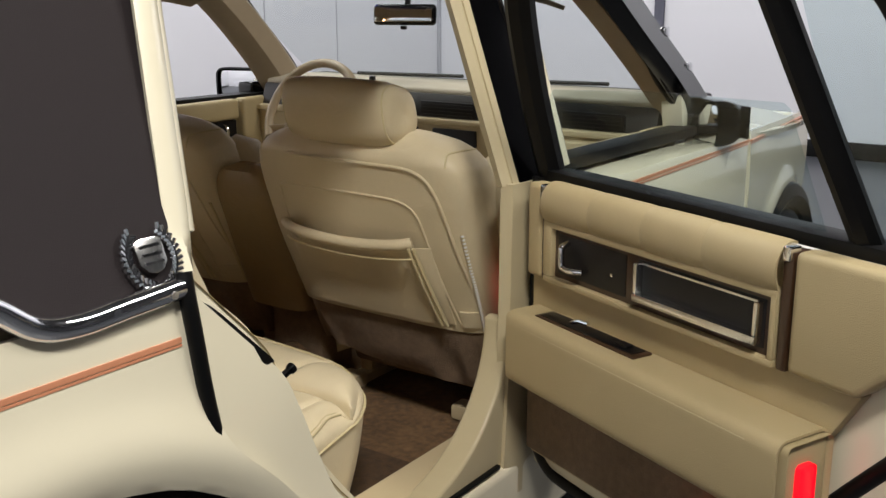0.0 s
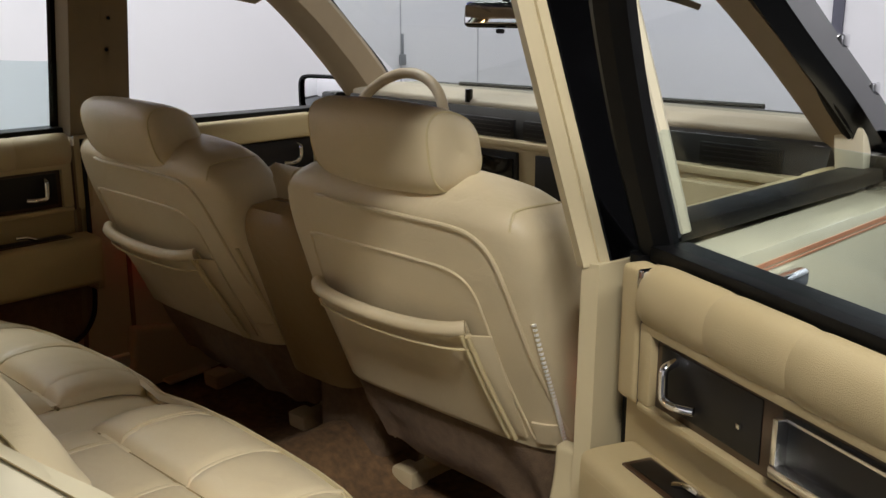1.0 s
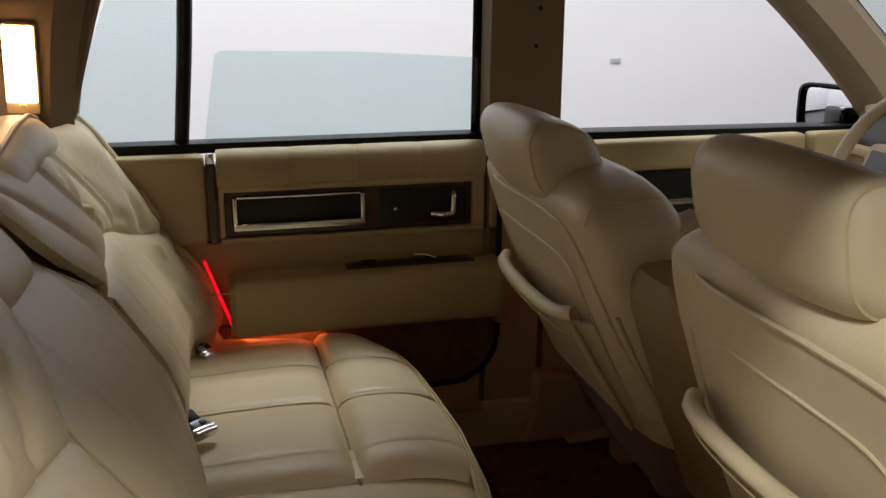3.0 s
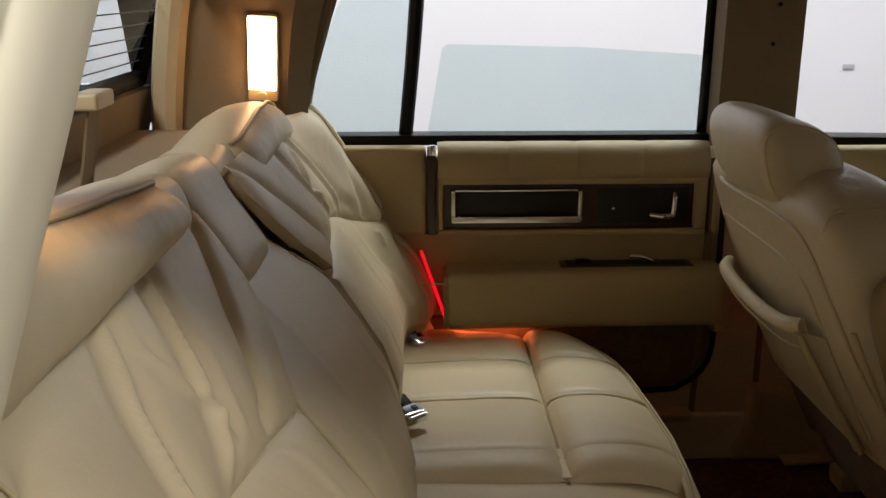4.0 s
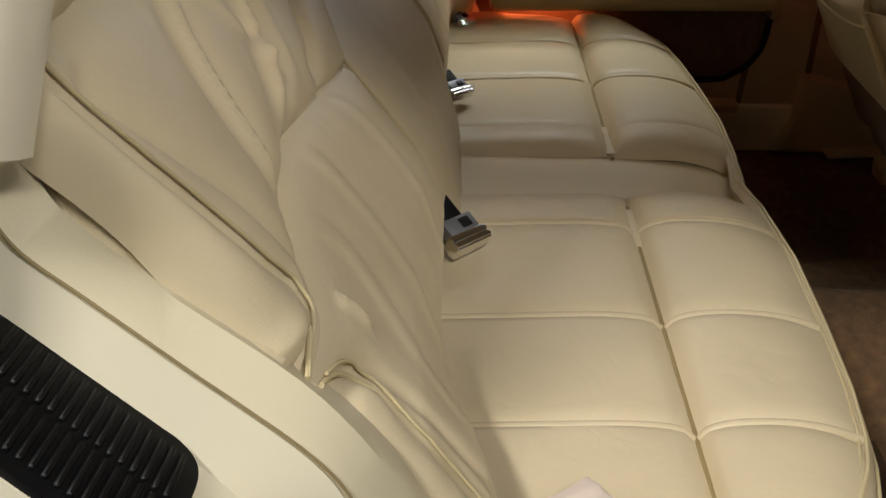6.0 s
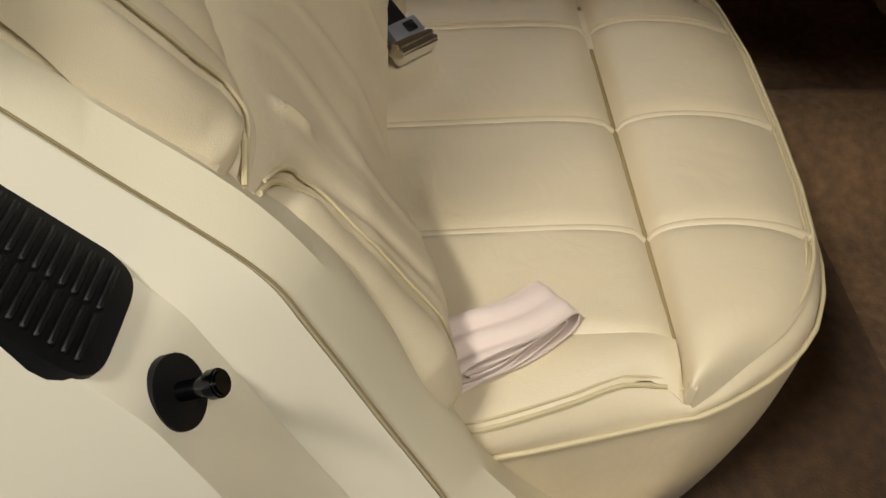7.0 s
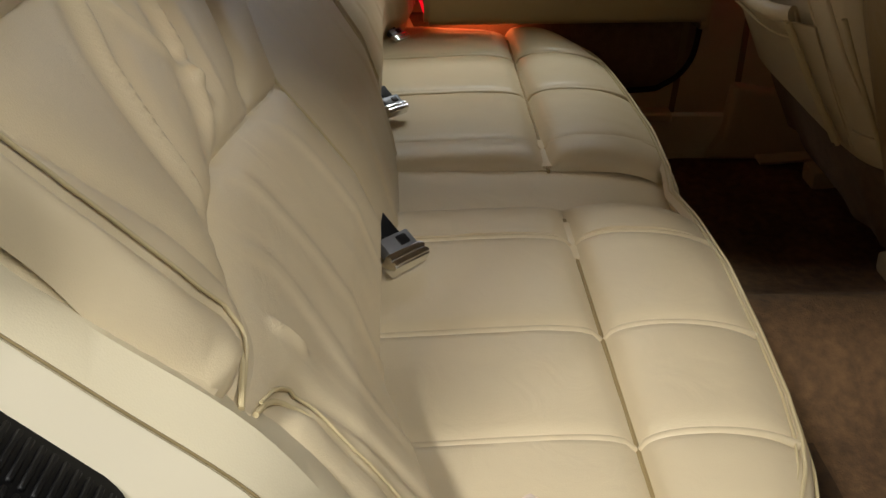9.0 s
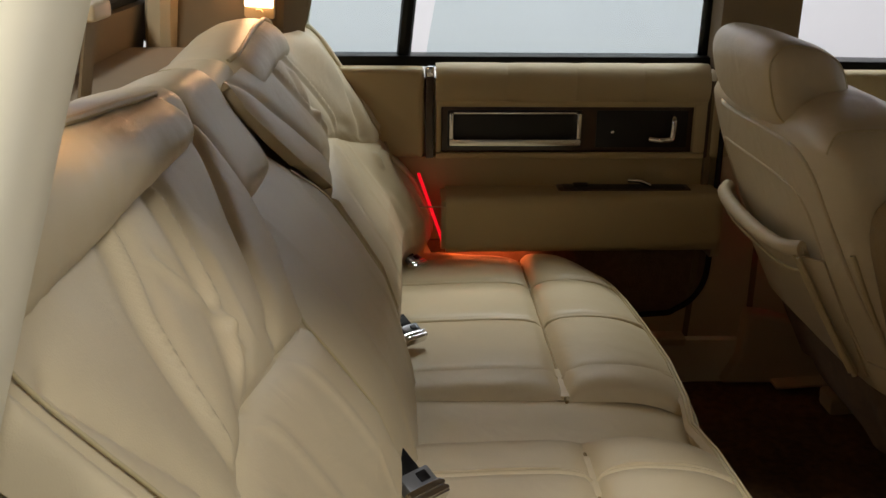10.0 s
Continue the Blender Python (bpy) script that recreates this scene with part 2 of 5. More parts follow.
def strip(lines, per=5, thick=0.01):
    """A sheet through several smooth lines with the same number of points."""
    fine = [smooth_line(l, per) for l in lines]
    nu, nv = len(fine[0]) - 1, len(fine) - 1
    return surf(lambda u, v: fine[round(v * nv)][round(u * nu)], nu, nv, thick)


# ---------------------------------------------------------------- studio
def studio():
    floor = part("floor", box(-4.0, 6.0, -6.0, 6.4, -0.2, 0.0), DARK_FLOOR)
    tagged(floor, "dark grey polished concrete studio floor", "floor", kind="structure")
    west = part("wall_west", box(-4.2, -4.0, -6.2, 6.6, -0.2, 3.8), WALL)
    tagged(west, "plain white panelled studio wall", "wall", kind="structure")
    north = part("wall_north", box(-4.0, 6.2, 6.4, 6.6, -0.2, 3.8), WALL)
    tagged(north, "plain white panelled studio wall", "wall", kind="structure")
    for name, b in (("wall_east", (6.0, 6.2, -6.2, 6.4)), ("wall_south", (-4.0, 6.0, -6.2, -6.0))):
        w = part(name, box(b[0], b[1], b[2], b[3], -0.2, 3.8), WALL_GREY if b[0] > 0 else WALL)
        tagged(w, "unseen studio wall, dark grey to cut bounced light" if b[0] > 0 else "plain white studio wall", "wall", kind="structure")
    c = part("ceiling", box(-4.2, 6.2, -6.2, 6.6, 3.8, 4.0), WALL_GREY)
    tagged(c, "unseen studio ceiling, dark grey to cut bounced light", "ceiling", kind="structure")
    for y in (4.08, 4.92):
        part("panel_joint", box(-4.0, -3.996, y - 0.005, y + 0.005, 0.1, 3.8), JOINT, west)
    part("corner_joint", box(-4.0, -3.97, 6.37, 6.4, 0.1, 3.8), JOINT, west)
    part("panel_joint", box(-1.78, -1.70, 6.37, 6.4, 0.1, 3.8), DARK_JOINT, north)
    part("panel_joint", box(0.62, 0.64, 6.394, 6.4, 0.1, 3.8), JOINT, north)
    base = part("baseboard", box(-4.0, 6.0, 6.36, 6.4, 0.0, 0.13, 0.004), BLACK)
    tagged(base, "black rubber skirting along the wall foot", "skirting", kind="structure")
    base = part("baseboard", box(-4.0, -3.96, -6.0, 6.36, 0.0, 0.13, 0.004), BLACK)
    tagged(base, "black rubber skirting along the wall foot", "skirting", kind="structure")
    latch = thing("wall_latch", "small grey metal latch box on the wall panel", "latch", at=(-4.0, 4.08, 0.72))
    part("plate", box(-3.99, -3.97, 4.05, 4.11, 0.72, 0.80, 0.006), LATCH_GREY, latch)
    part("bolt", box(-3.985, -3.975, 4.07, 4.09, 0.80, 0.95, 0.003), LATCH_GREY, latch)
    spot = thing("wall_mark", "small grey scuffed plate fixed to the white wall", "mark", at=(-4.0, 1.63, 0.81))
    part("plate", box(-4.0, -3.992, 1.60, 1.66, 0.80, 0.825, 0.003), JOINT, spot)


studio()

# ---------------------------------------------------------------- rear seat
FRONT_EDGE = [(0, -0.240), (0.07, -0.228), (0.19, -0.222), (0.32, -0.228), (0.43, -0.236), (0.50, -0.246), (0.54, -0.257), (0.58, -0.276), (0.61, -0.300), (0.635, -0.330), (0.655, -0.362), (0.667, -0.385), (0.673, -0.400)]
SIDE_EDGE = [(-0.66, 0.716), (-0.585, 0.709), (-0.513, 0.688), (-0.45, 0.663), (-0.435, 0.658), (-0.42, 0.662), (-0.405, 0.670)]
SIDE_TOP = [(-0.66, 0.560), (-0.45, 0.563), (-0.43, 0.561), (-0.415, 0.554), (-0.404, 0.545)]
BACK = [(0.50, -0.674), (0.575, -0.668), (0.60, -0.654), (0.64, -0.652), (0.70, -0.674), (0.76, -0.714), (0.80, -0.742),
        (0.85, -0.775), (0.90, -0.812), (0.94, -0.842), (0.97, -0.862), (1.0, -0.87), (1.03, -0.90)]
MID = [(0.10, 0.798), (0.242, 0.803), (0.33, 0.816), (0.47, 0.838), (0.52, 0.834), (0.557, 0.825), (0.587, 0.811), (0.62, 0.795), (0.66, 0.785), (0.72, 0.786)]
MID = [(p.x, p.z) for p in smooth_line([(x, 0, z) for x, z in MID], 6)]


def edge_y(x):
    return track(FRONT_EDGE, x if x > 0 else -0.965 * x)


def step(a, b, x):
    t = min(1.0, max(0.0, (x - a) / (b - a)))
    return t * t * (3 - 2 * t)


def back_at(x, z):
    """The seat back's front face before its pads swell; z tilts up a little towards the open door."""
    w = (0.012 if x > 0 else 0.048) * step(0.56, 0.665, abs(x)) * (1 - 0.7 * step(0.93, 1.03, z)) + (0.042 if x > 0 else 0.012) * step(0.46, 0.64, abs(x)) * (1 - step(0.58, 0.74, z))
    c = -0.014 * (1 - step(0.08, 0.13, abs(x))) * (1 - 0.8 * step(0.90, 1.0, z))
    return Vector((x, track(BACK, z) + w + c, z + (0.045 * x if x > 0 else 0.016) * step(0.75, 1.0, z)))


def rear_seat():
    seat = thing("rear_bench", "beige tufted leather rear bench seat", "car seat", at=(0, -0.5, 0.30))
    for s in (1, -1):
        for x0, x1 in ((0.040 if s > 0 else 0.078, 0.135), (0.135, 0.327), (0.327, 0.496), (0.496, 0.625)):
            def main(u, v, x0=x0, x1=x1, s=s):
                x = lerp(x0, x1, u)
                y = lerp(-0.66, -0.404, v)
                z = 0.552 + 0.010 * v + 0.026 * (max(0, 1 - (1 - u) ** 3) ** 0.5 if x0 < 0.08 else 0.62 + 0.38 * puff(u, 9)) * (max(0, 1 - v ** 8) ** 0.5)
                z += 0.0012 * noise.noise((x * 30 * s, y * 26, 3.0))
                return (s * x, y, z)
            part("cushion_panel", surf(main, 18, 20, 0.04 * s), LEATHER, seat)
        for x0, x1 in ((0.040 if s > 0 else 0.078, 0.135), (0.135, 0.327), (0.327, 0.496), (0.496, 0.671)):
            def roll(u, v, x0=x0, x1=x1, s=s):
                x = lerp(x0, x1, u)
                y = lerp(-0.405, edge_y(s * x) - 0.009 + 0.006 * step(0.64, 0.671, x), v)
                z = 0.559 + 0.032 * (max(0, 1 - (1 - u) ** 3) ** 0.5 if x0 < 0.08 else 0.66 + 0.34 * puff(u, 9)) * max(0, 1 - (1 - v) ** 7) ** 0.5 - 0.028 * v ** 4
                if x1 > 0.66:
                    z -= 0.012 * step(0.61, 0.67, x)
                z += 0.001 * noise.noise((x * 30 * s, y * 26, 7.0))
                return (s * x, y, z)
            part("cushion_roll", surf(roll, 18, 20, (0.045 if x1 < 0.6 else 0.006) * s), LEATHER, seat)

        for x in (0.135, 0.327, 0.496):
            weld = [(s * (x + 0.002), y, 0.552 + 0.010 * v + 0.0190 * max(0, 1 - v ** 8) ** 0.5) for y, v in ((lerp(-0.66, -0.408, v), v) for v in np.linspace(0, 1, 24))]
            part("seam_welt", tube(weld, 0.0052, 10), LEATHER, seat)
            weld = [(s * (x + 0.002), lerp(-0.402, edge_y(s * x), v), 0.559 + 0.0240 * max(0, 1 - (1 - v) ** 7) ** 0.5 - 0.028 * v ** 4) for v in np.linspace(0, 0.93, 22)]
            part("seam_welt", tube(weld, 0.0052, 10), LEATHER, seat)
        # brown line along the lengthwise seam: the crease's shade put in as colour
        part("seam_crease_shade", tube([(s * x, -0.4045, 0.563) for x in np.linspace(0.07, 0.62, 12)], 0.003, 6), SEAM_AND_SHADE, seat)

        def side_roll(u, v, s=s):
            y = lerp(-0.66, -0.405, v)
            x = lerp(0.622, track(SIDE_EDGE, y), u)
            z = lerp(0.5695 + 0.010 * v - 0.012 * v ** 14, track(SIDE_TOP, y), u * u) + 0.005 * math.sin(math.pi * u) * (1 - v ** 10)
            return (s * x, y, z)
        part("side_roll", surf(side_roll, 14, 30, 0.03 * s), LEATHER, seat)

    def mid(u, v):
        x = lerp(-0.14, 0.14, u)
        y = lerp(-0.66, edge_y(x) - 0.004, v)
        return (x, y, 0.549 + 0.012 * puff(u, 8) - 0.03 * v ** 6)
    part("cushion_center", surf(mid, 12, 30, 0.04), LEATHER, seat)
    full = [(x, edge_y(x)) for x in np.linspace(0, 0.673, 60)] + [(0.676, -0.42), (0.684, -0.455), (0.692, -0.49), (0.701, -0.53), (0.708, -0.569), (0.713, -0.62), (0.716, -0.66)]
    rim = [(-x, edge_y(-x) if y > -0.401 else y) for x, y in full[:0:-1]] + full
    n = len(rim) - 1

    def brow(x, y, inset=0.0):
        """The upper edge of the band that runs round the cushion."""
        a = abs(x)
        if y > -0.401:
            z = 0.564 - 0.018 * step(0.640, 0.673, a)
            q = Vector((a * (1 - 0.016 * step(0.3, 0.6, a)) - inset * 0.7 * step(0.5, 0.64, a), y - 0.008 * (1 - step(0.62, 0.673, a)) - inset * (1 - 0.6 * step(0.5, 0.66, a)), z + 0.3 * inset))
        else:
            q = Vector((track(SIDE_EDGE, y) + 0.001 - inset, y, track(SIDE_TOP, y) + 0.3 * inset))
        return Vector((math.copysign(q.x, x), q.y, q.z))

    def band(u, v):
        x, y = rim[round(u * n)]
        return brow(x, y).lerp(Vector((x, y + 0.004, 0.535)), v) + Vector((0.004 * math.copysign(1, x) * (abs(x) > 0.55), 0.004 * (y > -0.39), 0)) * math.sin(math.pi * v)
    part("cushion_band", surf(band, n, 6, 0.012), LEATHER, seat)

    def val(u, v):
        x, y = rim[round(u * n)]
        k = 1 - 0.035 * v
        return (x * k, y + 0.006 - (0.055 * v * v + 0.006 * math.sin(9 * x) * v) * step(-0.5, -0.38, y), lerp(0.534, 0.31, v))
    part("valance", surf(val, n, 10, 0.02), LEATHER, seat)
    part("border_piping", tube([(x * 1.002, y + 0.007, 0.534) for x, y in rim], 0.0024), PIPING, seat)
    for inset, r in ((0.0, 0.0021), (0.007, 0.0014)):
        for lo, hi in ((-0.66, -0.402), (-0.402, 0.0)):
            for s in (1, -1) if lo < -0.5 else (0,):
                pts = [brow(x, y, inset) + Vector((0, 0.001, 0.0018)) for x, y in rim if lo <= y <= hi and (s == 0 or x * s > 0)]
                part("edge_piping", tube(smooth_line(pts, 2), r, 6), PIPING, seat)
    for s in (1, -1):
        part("corner_tuck", box(*sorted((s * 0.60, s * 0.664)), -0.445, -0.398, 0.50, 0.555, 0.006), LEATHER, seat)
        part("seam_tuck", box(*sorted((s * 0.08, s * 0.17)), -0.412, -0.398, 0.52, 0.567, 0.003), LEATHER, seat)
    part("cushion_base", box(-0.63, 0.63, -0.70, -0.45, 0.31, 0.548, 0.01), LEATHER, seat)

    # the two upholstered backs: puffed pads between seams, with raised folds across them
    def zp(x, z):
        return z - 0.045 * x * step(0.75, 1.0, z)
    deep = [[(0.20, 0.803), (0.242, 0.805), (0.33, 0.818), (0.415, 0.832), (0.47, 0.838), (0.52, 0.834), (0.557, 0.826), (0.587, 0.813), (0.62, 0.800), (0.66, 0.790), (0.72, 0.792)]]
    groove = [[(0.125, 0.985), (0.187, 0.942), (0.246, 0.902), (0.289, 0.867), (0.334, 0.831)],
              [(0.70, 0.965), (0.685, 0.942), (0.669, 0.917), (0.648, 0.884), (0.635, 0.852), (0.622, 0.812)],
              [(0.700, 0.768), (0.660, 0.755), (0.640, 0.725), (0.645, 0.64), (0.650, 0.56)]]
    fold = [[(0.36, 0.985), (0.385, 0.945), (0.407, 0.909), (0.43, 0.882), (0.473, 0.840)],
            [(0.49, 0.985), (0.518, 0.953), (0.538, 0.933), (0.553, 0.897), (0.56, 0.863), (0.559, 0.828)],
            [(0.483, 0.836), (0.469, 0.807), (0.465, 0.783), (0.462, 0.743), (0.473, 0.70), (0.49, 0.62), (0.495, 0.55)],
            [(0.337, 0.825), (0.321, 0.788), (0.311, 0.743), (0.315, 0.68), (0.33, 0.60)],
            [(0.581, 0.820), (0.549, 0.793), (0.541, 0.766), (0.553, 0.723), (0.578, 0.689), (0.59, 0.60)]]
    deep, groove, fold = ([[Vector((p.x, zp(p.x, p.z))) for p in smooth_line([(a, 0, b) for a, b in l], 5)] for l in g] for g in (deep, groove, fold))
    wing_x = [(0.54, 0.692), (0.64, 0.686), (0.706, 0.675), (0.740, 0.662), (0.756, 0.666), (0.768, 0.682), (0.777, 0.714), (0.783, 0.714), (0.789, 0.690), (0.798, 0.674), (0.815, 0.671), (0.834, 0.684), (0.871, 0.703), (0.902, 0.719), (0.931, 0.730), (0.948, 0.737), (0.985, 0.744)]
    inner_x = [(0.545, 0.200), (0.66, 0.215), (0.76, 0.232), (0.80, 0.238), (0.815, 0.234), (0.84, 0.200), (0.86, 0.165), (0.90, 0.125), (0.94, 0.104), (0.976, 0.10)]

    def gap(q, lines):
        best = 1.0
        for l in lines:
            for a, b in zip(l, l[1:]):
                e = b - a
                t = min(1.0, max(0.0, (q - a).dot(e) / max(e.length_squared, 1e-9)))
                best = min(best, (q - a - e * t).length)
        return best

    def ridge(q, a, b, w):
        return math.exp(-(gap(q, [[Vector(a), Vector(b)]]) / w) ** 2)

    def pillow(d, w):
        k = 1 - min(1.0, max(0.0, d) / w)
        return max(0.0, 1 - k * k) ** 0.5

    def cloth(u, v, s):
        """u runs from the armrest to the wing piping at 1, then round the side to 1.25."""
        zg = lerp(0.545, 0.780, v / 0.45) if v < 0.45 else lerp(0.780, 0.976, (v - 0.45) / 0.55)
        zi = lerp(0.545, 0.800, v / 0.45) if v < 0.45 else lerp(0.800, 0.976, (v - 0.45) / 0.55)
        xw, xi = track(wing_x, zg), track(inner_x, zi)
        x = lerp(xi, xw, min(u, 1.0))
        m = zp(x, track(MID, x))
        z = lerp(0.545, m, v / 0.45) if v < 0.45 else lerp(m, 0.976, (v - 0.45) / 0.55)
        q = Vector((x, z))
        d = min(gap(q, deep), 0.006 + (xw - x) * 0.8, 0.009 + (x - xi) * 0.7, 0.002 + max(0.0, 0.976 - z) * 0.9)
        f, r = gap(q, groove), gap(q, fold)
        h = 0.003 + 0.018 * pillow(d, 0.040) + (0.007 if v > 0.45 else 0.003) * (1 - math.exp(-min(f, r) / 0.022)) - (0.0065 if v > 0.45 else 0.004) * math.exp(-(f / 0.009) ** 2)
        near = min(1.0, d / 0.02)
        if v < 0.45:
            h += 0.0036 * near * math.exp(-(r / 0.010) ** 2)
        else:
            h += near * (0.0085 * math.exp(-(r / 0.0065) ** 2) - 0.0038 * math.exp(-((r - 0.017) / 0.010) ** 2))
        h += 0.0014 * noise.noise((x * 22, z * 9, 5.0 * s)) * near
        h += 0.0042 * ridge(q, (0.470, 0.925), (0.432, 0.872), 0.006) - 0.0034 * ridge(q, (0.455, 0.930), (0.420, 0.880), 0.006)
        h += 0.003 * ridge(q, (0.428, 0.866), (0.424, 0.856), 0.005) + 0.005 * ridge(q, (0.612, 0.772), (0.606, 0.752), 0.005)
        h += 0.0015 * ridge(q, (0.36, 0.90), (0.40, 0.85), 0.006)
        p = back_at(x * s, z) + Vector((0, 0.82, 0.57)) * h
        k = max(0.0, u - 1.0) / 0.25
        if k:
            full = min(1.0, abs(v - 0.45) / 0.06) ** 0.5
            body = 0.012 * math.sin(math.pi * min(1.0, 0.15 + 0.85 * k)) * full
            p += Vector((s * max(0.020, lerp(0.738, 0.768, step(0.87, 0.97, z)) - abs(p.x)) * k, -0.030 * (1 - full) - 0.022 * k * k + body, 0.4 * body - 0.004 * k))
        return p
    for s in (1, -1):
        grid = [(0.0, 1.0, 0.0, 0.45, "lumbar_pad"), (0.0, 1.0, 0.45, 1.0, "upper_pad"), (1.0, 1.25, 0.0, 0.45, "lower_side"), (1.0, 1.25, 0.45, 1.0, "upper_side")]
        for u0, u1, v0, v1, nm in grid:
            wide = u0 < 0.5
            bm = surf(lambda u, v: cloth(lerp(u0, u1, u), lerp(v0, v1, v), s), 150 if wide else 12, 70 if v0 == 0 else 70, (-0.02 if wide else -0.0025) * s)
            part(nm, bm, LEATHER, seat)
        rim_y = [(0.40, -0.45), (0.535, -0.555), (0.62, -0.60), (0.742, -0.66), (0.802, -0.715), (0.884, -0.80), (0.945, -0.848), (1.02, -0.86)]

        def fill(u, v, s=s):
            p = cloth(1.06, lerp(0.50, 1.0, v), s) + Vector((0, -0.002, -0.002))
            q = Vector((s * 0.742, track(rim_y, p.z) + 0.002, p.z + 0.004))
            return p.lerp(q, u) + Vector((s * 0.004 * u, 0, -0.003 * u * u))
        part("side_fill", surf(fill, 8, 24, -0.003 * s), LEATHER, seat)
        for v0, v1 in ((0.02, 0.440), (0.460, 0.995)):
            for u, r in ((1.0, 0.0021), (0.978, 0.0014)):
                part("piping", tube([cloth(u, v, s) + Vector((s * 0.001, 0.0025, 0.0015)) for v in np.linspace(v0, v1, 44)], r), PIPING, seat)
        profile = smooth_line([(0, -0.870, -0.10), (0, -0.842, 0.04), (0, -0.828, 0.32), (0, -0.836, 0.72), (0, -0.862, 1.0), (0, -0.90, 1.02), (0, -0.95, 0.80), (0, -1.0, 0.10)], 5)

        def crest(x, s=s):
            """The height of the back's top edge; it climbs towards the sides."""
            return 1.020 + 0.100 * x if s > 0 else min(1.034, 0.990 + 0.105 * x)

        def pad(u, v, s=s):
            x = lerp(0.212, lerp(0.715, 0.70, v) if s > 0 else 0.665, u)
            p = profile[round(v * (len(profile) - 1))]
            e = puff(u, 16)
            foot = 0.990 if s > 0 else 0.958
            sag = 0.003 * noise.noise((x * 12, v * 5, s)) + 0.0012 * noise.noise((x * 70, v * 4, s))
            round_off = 0.10 * max(0, x - 0.60) ** 1.3 if s > 0 else 0.35 * max(0, x - 0.50) ** 1.3
            return (x * s, p.y + 0.004 * e - 0.024 * (1 - e) + sag, foot + (crest(x) - foot) * p.z * (0.75 + 0.25 * e) - round_off)
        part("top_pad", surf(pad, 64, len(profile) - 1, -0.02 * s), LEATHER, seat)
        top = [pad(u, 20 / (len(profile) - 1)) for u in np.linspace(0.012, 0.985, 40)]
        part("top_piping", tube([Vector(p) + Vector((0, 0.002, 0.002)) for p in top], 0.0032), PIPING, seat)

        def shoulder(u, v, s=s):
            """The narrow strip between a top pad and the middle pad, rolled over the top."""
            x = lerp(0.092, 0.236, u)
            c = crest(x)
            line = smooth_line([(0, -0.826, 0.915), (0, -0.838, 0.95), (0, -0.852, c - 0.025), (0, -0.868, c - 0.004), (0, -0.90, c), (0, -0.95, c - 0.012), (0, -1.0, c - 0.05)], 4)
            p = line[round(v * (len(line) - 1))]
            e = puff(u, 4)
            return (x * s, p.y - 0.012 * (1 - e) - 0.004, p.z - 0.010 * (1 - e))
        part("shoulder_strip", surf(shoulder, 16, 24, -0.015 * s), LEATHER, seat)

    crown_y = [(0.50, -0.612), (0.55, -0.624), (0.60, -0.633), (0.655, -0.648), (0.70, -0.664), (0.76, -0.702), (0.81, -0.740), (0.84, -0.764), (0.88, -0.800), (0.92, -0.832)]

    def arm(u, v):
        z = lerp(0.545, 0.905, v)
        x = lerp(-1, 1, u) * (track(inner_x, z) + 0.004)
        k = abs(2 * u - 1)
        y = lerp(track(crown_y, z) + 0.012, track(BACK, z) + 0.010, k ** 7) - 0.010 * step(0.9, 1.0, v) - 0.004 * k * k
        y += 0.003 * math.exp(-((abs(x) - 0.105) / 0.006) ** 2) + 0.0012 * noise.noise((x * 26, z * 10, 2.0))
        return Vector((x, y, z + 0.010 * (1 - k ** 5)))
    part("center_armrest", surf(arm, 60, 50, -0.03), LEATHER, seat)
    for s in (1, -1):
        part("armrest_seam", tube([arm(0.5 + s * 0.46, v) + Vector((0, 0.001, 0.001)) for v in np.linspace(0.04, 0.9, 24)], 0.0018, 6), PIPING, seat)

    mid_line = smooth_line([(0, -0.838, 0.868), (0, -0.806, 0.884), (0, -0.800, 0.915), (0, -0.838, 0.972), (0, -0.862, 1.012), (0, -0.892, 1.026), (0, -0.95, 1.012), (0, -1.0, 0.97)], 6)

    def center_pad(u, v):
        p = mid_line[round(v * (len(mid_line) - 1))]
        e = puff(u, 4)
        x = lerp(-0.108, 0.108, u)
        return Vector((x, p.y - 0.022 * (1 - e), p.z - 0.012 * (1 - e) + 0.05 * x))
    part("center_pad", surf(center_pad, 24, 42, -0.02), LEATHER, seat)
    for s in (1, -1):
        part("center_piping", tube([Vector(center_pad(0.5 + s * 0.475, v)) + Vector((0, 0.001, 0.001)) for v in np.linspace(0.05, 0.95, 30)], 0.002, 6), PIPING, seat)

    def core(u, v):
        return back_at(lerp(-0.66, 0.66, u), lerp(0.52, 0.985, v)) + Vector((0, -0.016, -0.008))
    part("back_core", surf(core, 40, 30, -0.05), LEATHER, seat)


rear_seat()


# ---------------------------------------------------------------- front seats
BACK_Y = [(0.36, 0.125), (0.50, 0.075), (0.60, 0.040), (0.68, 0.005), (0.76, -0.03), (0.85, -0.062), (0.935, -0.085), (1.0, -0.090)]
HALF_W = [(0.36, 0.25), (0.58, 0.262), (0.72, 0.278), (0.88, 0.285), (0.92, 0.276), (0.945, 0.258), (0.965, 0.225), (0.98, 0.17), (0.99, 0.10)]
DEPTH = [(0.36, 0.12), (0.6, 0.105), (0.93, 0.085), (0.95, 0.076), (0.97, 0.058), (0.985, 0.03), (0.99, 0.012)]
SQ = 0.40


def low(z):
    """The lower half of the backrest hangs a little further down."""
    return z - 0.16 * max(0.0, 0.88 - z)


